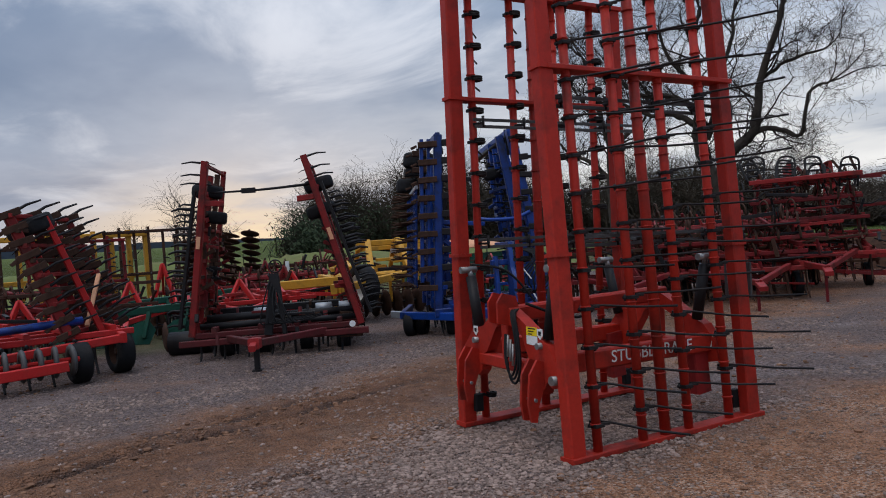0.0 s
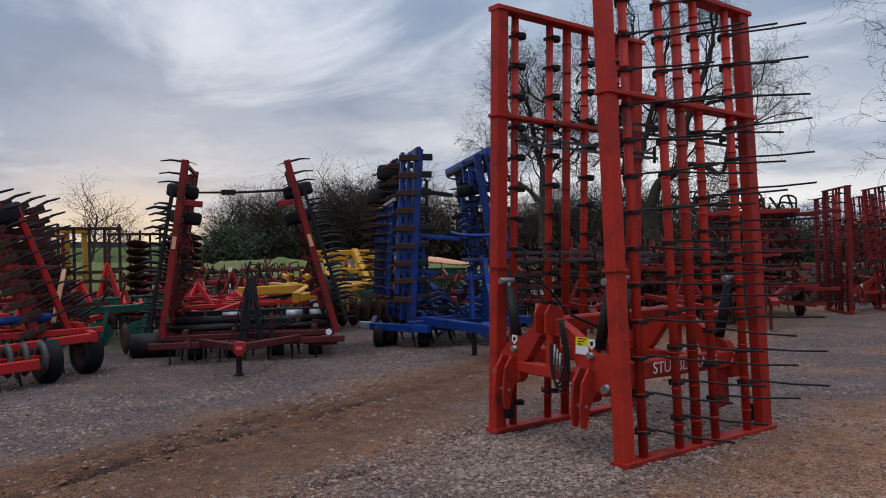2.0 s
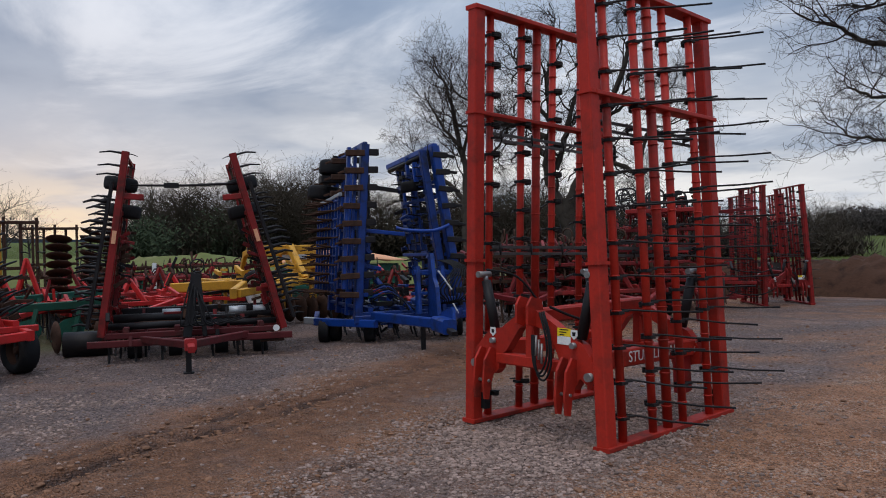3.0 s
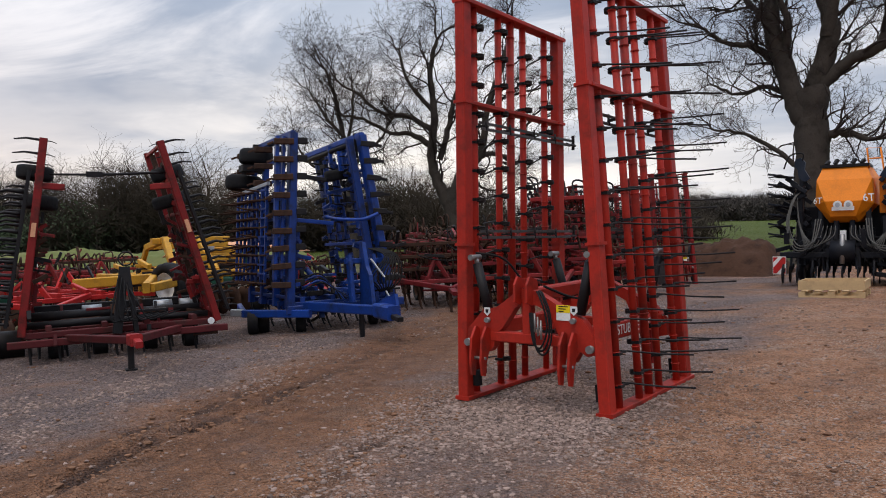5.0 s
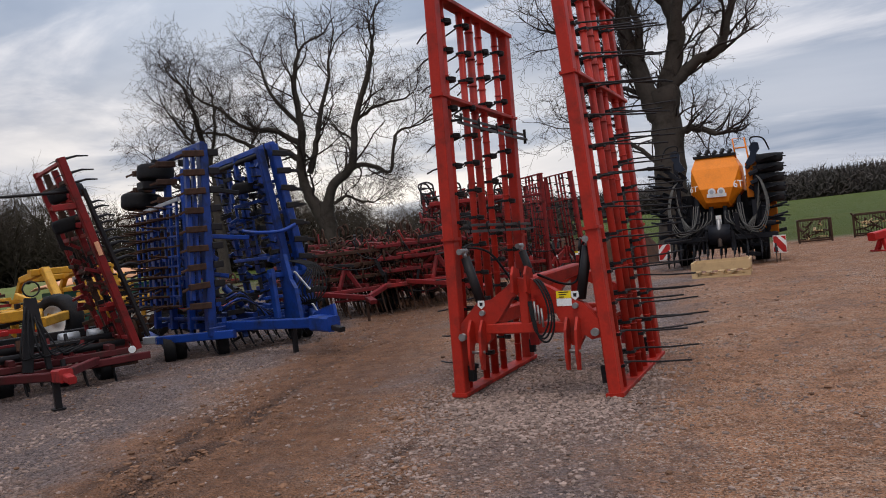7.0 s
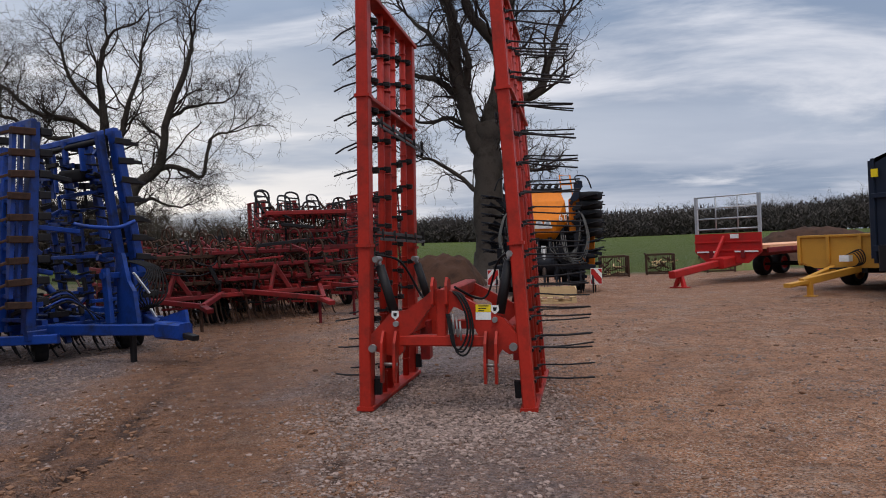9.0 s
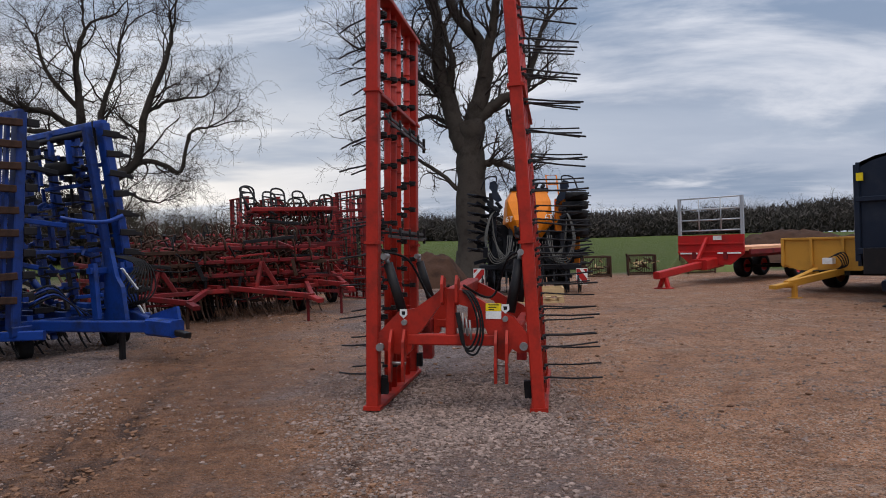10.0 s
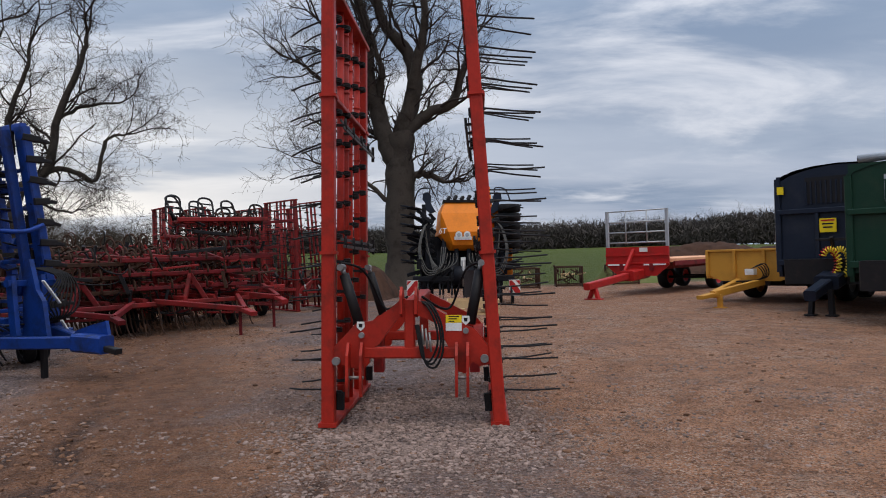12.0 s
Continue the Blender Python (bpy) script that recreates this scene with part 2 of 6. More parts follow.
    L(noise_of(11, 5, 0.7), speck.inputs[0]), L(patch.outputs[0], speck.inputs[2])
    yard = mix(rng(speck.outputs[0], 0.86, 1.46), stone, mix(attr("track"), earth, mix(rng(noise_of(5, 6, 0.7), 0.35, 0.65), (0.23, 0.105, 0.054), (0.10, 0.046, 0.025))))
    yard = mix(attr("rut"), yard, mix(rng(noise_of(16, 5, 0.7), 0.35, 0.65), (0.050, 0.027, 0.019), (0.115, 0.062, 0.042)))
    grass = mix(rng(noise_of(0.35, 6, 0.7), 0.3, 0.7), (0.056, 0.085, 0.008), (0.084, 0.100, 0.014))
    rough_grass = mix(rng(noise_of(1.1, 6, 0.7), 0.35, 0.65), (0.10, 0.115, 0.04), (0.17, 0.14, 0.075))
    verge = mix(attr("verge"), yard, rough_grass)
    col = mix(attr("field"), verge, grass)
    L(col, b.inputs["Base Color"])
    b.inputs["Roughness"].default_value = 0.92
    b.inputs["Specular IOR Level"].default_value = 0.25
    add = N("ShaderNodeMath")
    add.operation = "ADD"
    L(vor.outputs["Distance"], add.inputs[0]), L(noise_of(14, 5, 0.7), add.inputs[1])
    bp = N("ShaderNodeBump")
    bp.inputs["Strength"].default_value, bp.inputs["Distance"].default_value = 1.0, 0.05
    L(add.outputs[0], bp.inputs["Height"]), L(bp.outputs[0], b.inputs["Normal"])
    return m


# ---- building helpers ----
class Shape:
    """Collects vertices and faces of one mesh."""

    def __init__(self):
        self.v, self.f, self.s = [], [], []

    def add(self, verts, faces, smooth=False):
        n = len(self.v)
        self.v += [tuple(p) for p in verts]
        self.f += [tuple(i + n for i in f) for f in faces]
        self.s += [smooth] * len(faces)
        return self

    def beam(self, a, b, w, h, up=(0, 0, 1), ch=0.12):
        """A bar of rectangular section with chamfered edges from a to b; w across, h along up."""
        a, b, up = Vector(a), Vector(b), Vector(up)
        d = (b - a).normalized()
        if abs(d.dot(up)) > 0.98:
            up = Vector((0, 1, 0)) if abs(d.y) < 0.9 else Vector((1, 0, 0))
        r = d.cross(up).normalized()
        u = r.cross(d)
        c = min(w, h) * ch
        ring = [(w / 2 - c, h / 2), (w / 2, h / 2 - c), (w / 2, -h / 2 + c), (w / 2 - c, -h / 2),
                (-w / 2 + c, -h / 2), (-w / 2, -h / 2 + c), (-w / 2, h / 2 - c), (-w / 2 + c, h / 2)]
        vs = [p + r * x + u * y for p in (a, b) for x, y in ring]
        fs = [(i, (i + 1) % 8, 8 + (i + 1) % 8, 8 + i) for i in range(8)]
        return self.add(vs, fs + [tuple(range(7, -1, -1)), tuple(range(8, 16))])

    def box(self, c, s, ch=0.06):
        """An upright box: centre c, size s."""
        return self.beam((c[0], c[1], c[2] - s[2] / 2), (c[0], c[1], c[2] + s[2] / 2), s[0], s[1], (0, 1, 0), ch) if s[2] >= 0 else self

    def tube(self, pts, r, n=8, r2=None, caps=True):
        """A round bar through pts; r may taper to r2."""
        pts = [Vector(p) for p in pts]
        k = len(pts)
        vs, up = [], None
        for i, p in enumerate(pts):
            d = (pts[min(i + 1, k - 1)] - pts[max(i - 1, 0)]).normalized()
            if up is None:
                up = Vector((0, 0, 1)) if abs(d.z) < 0.9 else Vector((1, 0, 0))
            x = d.cross(up).normalized()
            up = x.cross(d).normalized()
            q = r if r2 is None else r + (r2 - r) * i / (k - 1)
            vs += [p + (x * math.cos(2 * math.pi * j / n) + up * math.sin(2 * math.pi * j / n)) * q for j in range(n)]
        fs = [(i * n + j, i * n + (j + 1) % n, (i + 1) * n + (j + 1) % n, (i + 1) * n + j) for i in range(k - 1) for j in range(n)]
        self.add(vs, fs, True)
        if caps:
            self.f += [tuple(len(self.v) - len(vs) + j for j in range(n - 1, -1, -1)), tuple(len(self.v) - n + j for j in range(n))]
            self.s += [False, False]
        return self

    def plate(self, outline, t, m):
        """A flat plate: outline of (x, y) in the plane of the pose m, thickness t."""
        n = len(outline)
        vs = [m @ Vector((x, y, z)) for z in (-t / 2, t / 2) for x, y in outline]
        fs = [(i, (i + 1) % n, n + (i + 1) % n, n + i) for i in range(n)]
        return self.add(vs, fs + [tuple(range(n - 1, -1, -1)), tuple(range(n, 2 * n))])

    def lathe(self, profile, m, n=24, lug=0.0):
        """Turns (radius, height) pairs about the z axis of m; the profile closes on itself."""
        k = len(profile)
        big = max(r for r, h in profile)
        vs = [m @ Vector((r * q * math.cos(2 * math.pi * j / n), r * q * math.sin(2 * math.pi * j / n), h)) for j in range(n) for r, h in profile for q in (1 - lug * (j % 2) * (r > .92 * big),)]
        fs = [(j * k + i, ((j + 1) % n) * k + i, ((j + 1) % n) * k + (i + 1) % k, j * k + (i + 1) % k) for j in range(n) for i in range(k)]
        return self.add(vs, fs, True)

    def mesh(self, name, mat):
        me = bpy.data.meshes.new(name)
        me.from_pydata(self.v, [], self.f)
        me.polygons.foreach_set("use_smooth", self.s)
        me.materials.append(mat)
        me.update()
        return me


def part(name, shape, mat, parent=None, label=""):
    ob = new(name, shape.mesh(name, mat))
    ob.parent = parent
    return tagged(ob, label)


def piece(name, mesh, parent, m=None, label=""):
    """One of many alike parts that share a mesh."""
    ob = new(name, mesh)
    ob.parent = parent
    if m is not None:
        ob.matrix_basis = m
    return tagged(ob, label)


def root(name, m, label, category, group="", kind=""):
    ob = new(name)
    ob.empty_display_size = 0.3
    ob.matrix_basis = m
    return tagged(ob, label, category, group, kind)


GA, GX, GY = 0.12, 0.018, -0.024


def plane_z(x, y):
    """The lie of the land: the yard falls gently to the north, the fields rise again beyond."""
    z = GA + GX * x + GY * min(y, 16)
    if y > 16:
        z += 0.006 * (y - 16)
    if x > 28:
        z += 0.013 * (x - 28)
    return z


def stand(x, y, turn=0.0, tilt=True, dz=0.0):
    """A pose on the ground, leaning with its slope, turned by degrees."""
    n = Vector((-GX, -GY, 1)).normalized()
    q = Vector((0, 0, 1)).rotation_difference(n).to_matrix().to_4x4() if tilt else Matrix.Identity(4)
    return Matrix.Translation((x, y, plane_z(x, y) + dz)) @ q @ Matrix.Rotation(radians(turn), 4, "Z")


def wheel(parent, m, r, w, rim_mat=STEEL, name="wheel"):
    """A tyre with rounded shoulders and treads on a dished rim; the axle is the z axis of m."""
    t = Shape()
    t.lathe([(r * 0.58, -w * 0.42), (r * 0.86, -w * 0.5), (r * 0.97, -w * 0.40), (r, -w * 0.2), (r, w * 0.2), (r * 0.97, w * 0.40), (r * 0.86, w * 0.5), (r * 0.58, w * 0.42)], m, 36, 0.05)
    tyre = part(name, t, RUBBER, parent)
    h = Shape()
    h.lathe([(r * 0.60, -w * 0.40), (r * 0.60, w * 0.40), (r * 0.55, w * 0.40), (r * 0.50, w * 0.12), (r * 0.18, w * 0.16), (r * 0.16, w * 0.28), (0.001, w * 0.28), (0.001, -w * 0.28), (r * 0.16, -w * 0.28), (r * 0.18, -w * 0.16), (r * 0.50, -w * 0.12), (r * 0.55, -w * 0.40)], m, 24)
    part("rim", h, rim_mat, tyre)
    return tyre


def arc(c, r, a0, a1, n, plane="xz"):
    """Points on an arc about c, degrees."""
    out = []
    for i in range(n + 1):
        a = radians(a0 + (a1 - a0) * i / n)
        p, q = r * math.cos(a), r * math.sin(a)
        out.append(Vector(c) + Vector({"xz": (p, 0, q), "yz": (0, p, q), "xy": (p, q, 0)}[plane]))
    return out


def letters(text, size, mat, parent, m, name="lettering"):
    """Raised writing from the built-in font, as a mesh."""
    cu = bpy.data.curves.new(name, "FONT")
    cu.body, cu.size, cu.extrude, cu.align_x, cu.align_y = text, size, 0.0015, "CENTER", "CENTER"
    tmp = new(name, cu)
    me = bpy.data.meshes.new_from_object(tmp.evaluated_get(bpy.context.evaluated_depsgraph_get()))
    bpy.data.objects.remove(tmp)
    me.materials.clear()
    me.materials.append(mat)
    ob = new(name, me)
    ob.parent, ob.matrix_basis = parent, m
    return ob

# ---- ground ----


def smooth(a, b, x):
    t = min(max((x - a) / (b - a), 0), 1)
    return t * t * (3 - 2 * t)


def rut(x, y):
    """Depth of the tyre track that sweeps past the machines."""
    d = 0.0
    for off, strength in ((0.0, 1.0), (-1.75, 0.35), (0.42, 0.4)):
        q = abs((y - 6.42 - 0.36 * x - 0.12 * noise.noise((x * 0.7, off, 0))) * 0.94 - off)
        if q < 0.6:
            k = noise.noise((x * 2.1, y * 2.1, off)) + 0.5 * noise.noise((x * 6.1, y * 6.1, off))
            d += strength * (0.6 + 0.9 * k) * (-math.exp(-(q / 0.12) ** 2) + 0.6 * math.exp(-((q - 0.24) / 0.10) ** 2)) * (1 - 0.75 * smooth(2.2, 4.0, x))
    return d * 0.06


def field_edge(x, y):
    n = noise.noise((x * 0.12, y * 0.12, 3.0)) * 1.2
    return max(smooth(28.5, 30.0, x + n), smooth(34, 38, y + n * 2))


def verge_edge(x, y):
    n = noise.noise((x * 0.3, y * 0.3, 7.0)) * 1.4
    return max(smooth(26.8, 28.6, x + n * 0.6), smooth(20, 23, y + n - 0.12 * x), smooth(14.2, 15.2, y + n * 0.6 - 0.5 * abs(x - 2.0)) * 0.8)


def ground_z(x, y):
    z = plane_z(x, y)
    near = 1 - smooth(14, 30, math.hypot(x - 3, y - 4))
    z += near * (0.022 * noise.noise((x * 0.7, y * 0.7, 0)) + 0.010 * noise.noise((x * 3.1, y * 3.1, 2)) + 0.006 * noise.noise((x * 9, y * 9, 5)))
    if near > 0:
        z += rut(x, y)
    return z


def build_ground():
    fine = lambda a, b, s: list(np.arange(a, b, s))
    far = [1.5, 3, 5, 8, 12, 18, 26, 40, 60, 90, 140, 220, 360, 600, 1000, 1800, 3000]
    xs = [-5 - d for d in far[::-1]] + fine(-5, -2, 0.1) + fine(-2, 4.4, 0.05) + fine(4.4, 9, 0.1) + fine(9, 30, 0.5) + [30 + d for d in far]
    ys = [-4 - d for d in far[::-1]] + fine(-4, 5.2, 0.1) + fine(5.2, 8.6, 0.05) + fine(8.6, 10, 0.1) + fine(10, 40, 0.5) + [40 + d for d in far]
    nx, ny = len(xs), len(ys)
    vs = [(x, y, ground_z(x, y) if abs(x) < 60 and abs(y) < 60 else plane_z(min(max(x, -40), 170), min(max(y, -40), 170))) for y in ys for x in xs]
    fs = [(j * nx + i, j * nx + i + 1, (j + 1) * nx + i + 1, (j + 1) * nx + i) for j in range(ny - 1) for i in range(nx - 1)]
    me = bpy.data.meshes.new("ground")
    me.from_pydata(vs, [], fs)
    me.polygons.foreach_set("use_smooth", [True] * len(fs))
    for key, fn in (("field", field_edge), ("verge", verge_edge), ("dirt", dirt_zone), ("track", lambda x, y: track_zone(x, y) * .8), ("rut", lambda x, y: min(1.0, max(0.0, -rut(x, y) * 55)) * smooth(-.5, .0, noise.noise((x * 3.3, y * 3.3, 6))) if abs(x) < 20 and abs(y) < 20 else 0.0)):
        at = me.attributes.new(key, "FLOAT", "POINT")
        at.data.foreach_set("value", [fn(p[0], p[1]) for p in vs])
    me.materials.append(ground_material())
    tagged(new("ground", me), "gravel and red earth yard with tyre ruts, running out into green fields", "ground", kind="structure")


def track_zone(x, y):
    """The driven strip along the ruts, where the earth is coloured darker."""
    d = (y - 6.42 - 0.36 * x) * 0.94
    return smooth(-2.2, -0.6, d) * (1 - smooth(0.3, 1.4, d))


def dirt_zone(x, y):
    """Where bare red earth shows through the gravel: the track before the rake and the yard south of it."""
    d = (y - 6.42 - 0.36 * x) * 0.94
    track = smooth(-3.2, -0.8, d) * (1 - smooth(0.0, 1.6, d))
    south = 1 - smooth(3.0, 4.2, y - 0.1 * (x - 3))
    heap = math.exp(-(((x - 3.25) / 1.0) ** 2) - ((y - 4.75) / .9) ** 2)
    lane = math.exp(-((x - .5 - .9 * (y - 1.0)) / .55) ** 2) + math.exp(-((x - 2.6 - .9 * (y - 1.0)) / .55) ** 2)
    return 0.04 + 0.42 * track + 0.46 * south + .22 * lane * south - 0.42 * heap - 0.16 * smooth(0.2, 2.2, d)


build_ground()

# ---- the stubble rake ----
RK = Vector((3.22, 4.74, 0.062))


def tine_mesh(side):
    """A spring tine: double coil beside the tube, then a long straight rod that points away from the machine."""
    s = Shape()
    coil = [Vector((0.035 + 0.042 * math.sin(2 * math.pi * i / 9), -side * (0.055 - 0.042 * math.cos(2 * math.pi * i / 9)), -0.022 + 0.044 * i / 27)) for i in range(0, 28)]
    s.tube(coil, 0.0085, 5)
    s.tube([coil[-1], Vector((0.085, side * 0.06, 0.018)), Vector((0.19 if side < 0 else 0.22, side * 0.29, -0.004 - (0.012 if side > 0 else 0))), Vector((0.32 if side < 0 else 0.36, side * (0.42 if side > 0 else 0.53), -0.012 - (0.022 if side > 0 else 0)))], 0.0085, 6)
    return s.mesh("tine", BLACK)


def clamp_mesh(side):
    s = Shape()
    s.beam((-0.036, side * 0.005, 0), (0.040, side * 0.005, 0), 0.082, 0.026)
    s.beam((0.02, side * 0.02, 0.012), (0.075, side * 0.06, 0.012), 0.022, 0.018)
    s.tube([(-0.05, side * -0.02, 0), (0.055, side * -0.02, 0)], 0.012, 6)
    return s.mesh("clamp", BLACK)


TINE = {k: tine_mesh(k) for k in (1, -1)}
CLAMP = {k: clamp_mesh(k) for k in (1, -1)}


def rake_wing(rake, side, m, top=3.66):
    f = Shape()
    lift = .022 if side > 0 else .040
    f.beam((-0.07, 0, lift), (1.85, 0, lift + .036), 0.15, 0.036)
    wing = part("wing", f, RED, rake, "tall red box-steel frame of a folded wing")
    wing.matrix_basis = m
    part("top_bar", Shape().beam((-0.07, 0, top), (1.85, 0, top), 0.14, 0.04), RED, wing)
    part("middle_bar", Shape().beam((0.0, side * 0.01, 2.735), (1.84, side * 0.01, 2.735), 0.13, 0.035), RED, wing)
    for x, w, d in ((0.0, 0.125, 0.105), (1.77, 0.13, 0.10)):
        p = Shape().beam((x, 0, 0.0), (x, 0, top - 0.02), w, d, (0, 1, 0), 0.1)
        for z in (1.43, 2.735):
            p.beam((x, 0, z - 0.013), (x, 0, z + 0.013), w + 0.035, d + 0.035, (0, 1, 0))
        part("post", p, RED, wing)
    for i, (x, r) in enumerate(((0.19, 0.034), (0.61, 0.034), (0.83, 0.04), (1.07, 0.034), (1.51, 0.034))):
        t = Shape().tube([(x, side * 0.015, 0.03), (x, side * 0.015, top - 0.02)], r, 10)
        for z in np.arange(0.25, 3.6, 0.27):
            t.tube([(x, side * 0.015, z - 0.006), (x, side * 0.015, z + 0.006)], r + 0.007, 10)
        part("tube", t, RED, wing)
        if i == 2:
            continue
        z = 0.24 + (0.0, 0.0, 0.10, 0, 0.03)[i] + 0.05 * i
        while z < top - 0.1:
            tw = random.uniform(-2.5, 2.5)
            piece("tine", TINE[side], wing, pose(x, side * 0.03, z, random.uniform(-5, 5), random.uniform(-2, 2), tw))
            piece("clamp", CLAMP[side], wing, pose(x, side * 0.015, z))
            z += 0.268
    # linkage that sets the angle of all tines at once
    for z in (1.55, 2.56):
        for k, (dy, dz) in enumerate(((0.075, 0.0), (0.10, -0.06))):
            part("linkage_bar", Shape().beam((0.14, -side * dy, z + dz), (2.0 - 0.12 * k, -side * dy, z + dz), 0.012, 0.026), IRON, wing)
        e = Shape().beam((1.98, -side * 0.085, z - 0.10), (1.98, -side * 0.085, z + 0.06), 0.02, 0.03).tube([(1.8, -side * 0.09, z - 0.05), (2.02, -side * 0.09, z - 0.05)], 0.014, 6)
        part("linkage_end", e, BLACK, wing)
        for x in (0.19, 0.61, 1.07, 1.51):
            part("crank", Shape().beam((x, -side * 0.01, z - 0.03), (x + 0.03, -side * 0.10, z - 0.03), 0.04, 0.02).tube([(x + 0.03, -side * 0.10, z - 0.07), (x + 0.03, -side * 0.10, z + 0.03)], 0.012, 6), BLACK, wing)
    # rubber buffers inside the posts, near the ground
    for x in (0.06, 1.70):
        part("buffer", Shape().beam((x, -side * 0.085, 0.13), (x, -side * 0.085, 0.27), 0.07, 0.06, (0, 1, 0)), RUBBER, wing)
    return wing


def arch_plates(rake, x, lug):
    m = Matrix(((0, 0, 1, x), (1, 0, 0, 0), (0, 1, 0, 0), (0, 0, 0, 1)))     # outline (y, z) across the machine
    left = [(.66, .53), (.675, .64), (.475, .85), (.34, .87), (.18, .98), (.10, 1.05), (.07, 1.05), (.07, .92), (.14, .88), (.285, .68), (.36, .63), (.37, .52), (.42, .47), (.56, .50)]
    right = [(.0, 1.05), (-.05, 1.03), (-.19, .96), (-.33, .88), (-.50, .80), (-.61, .66), (-.63, .52), (-.54, .50), (-.48, .54), (-.42, .44), (-.36, .46), (-.32, .58), (-.27, .68), (-.20, .84), (-.10, .89), (.0, .92)]
    part("arch_plate", Shape().plate(left, 0.09, m), RED, rake)
    part("arch_plate", Shape().plate(right, 0.092, m), RED, rake)
    part("crossbar", Shape().beam((x, .40, .61), (x, -.36, .61), 0.10, 0.095), RED, rake)
    part("king_post", Shape().beam((x, .035, .60), (x, .035, 1.04), 0.094, 0.085, (0, 1, 0)), RED, rake)
    if not lug:
        return
    side = Matrix(((1, 0, 0, 0), (0, 0, -1, 0), (0, 1, 0, 0), (0, 0, 0, 1)))
    for y in (.095, -.025):
        part("top_link_lug", Shape().plate([(-0.14, .93), (-0.05, .90), (0.06, 1.0), (0.03, 1.12), (-0.09, 1.15), (-0.14, 1.08)], 0.022, Matrix.Translation((x, y, 0)) @ side), RED, rake)
    for y in (.53, .42, -.35, -.44):
        part("lower_link_lug", Shape().plate([(0.0, .66), (-0.10, .70), (-0.17, .60), (-0.19, .40), (-0.17, .27), (-0.12, .26), (-0.10, .38), (-0.06, .48), (0.0, .50)], 0.022, Matrix.Translation((x, y, 0)) @ side), RED, rake)
    for y0, y1 in ((.55, .40), (-.33, -.46)):
        part("link_pin", Shape().tube([(x - 0.13, y0, .42), (x - 0.13, y1, .42)], 0.014, 8), STEEL, rake)


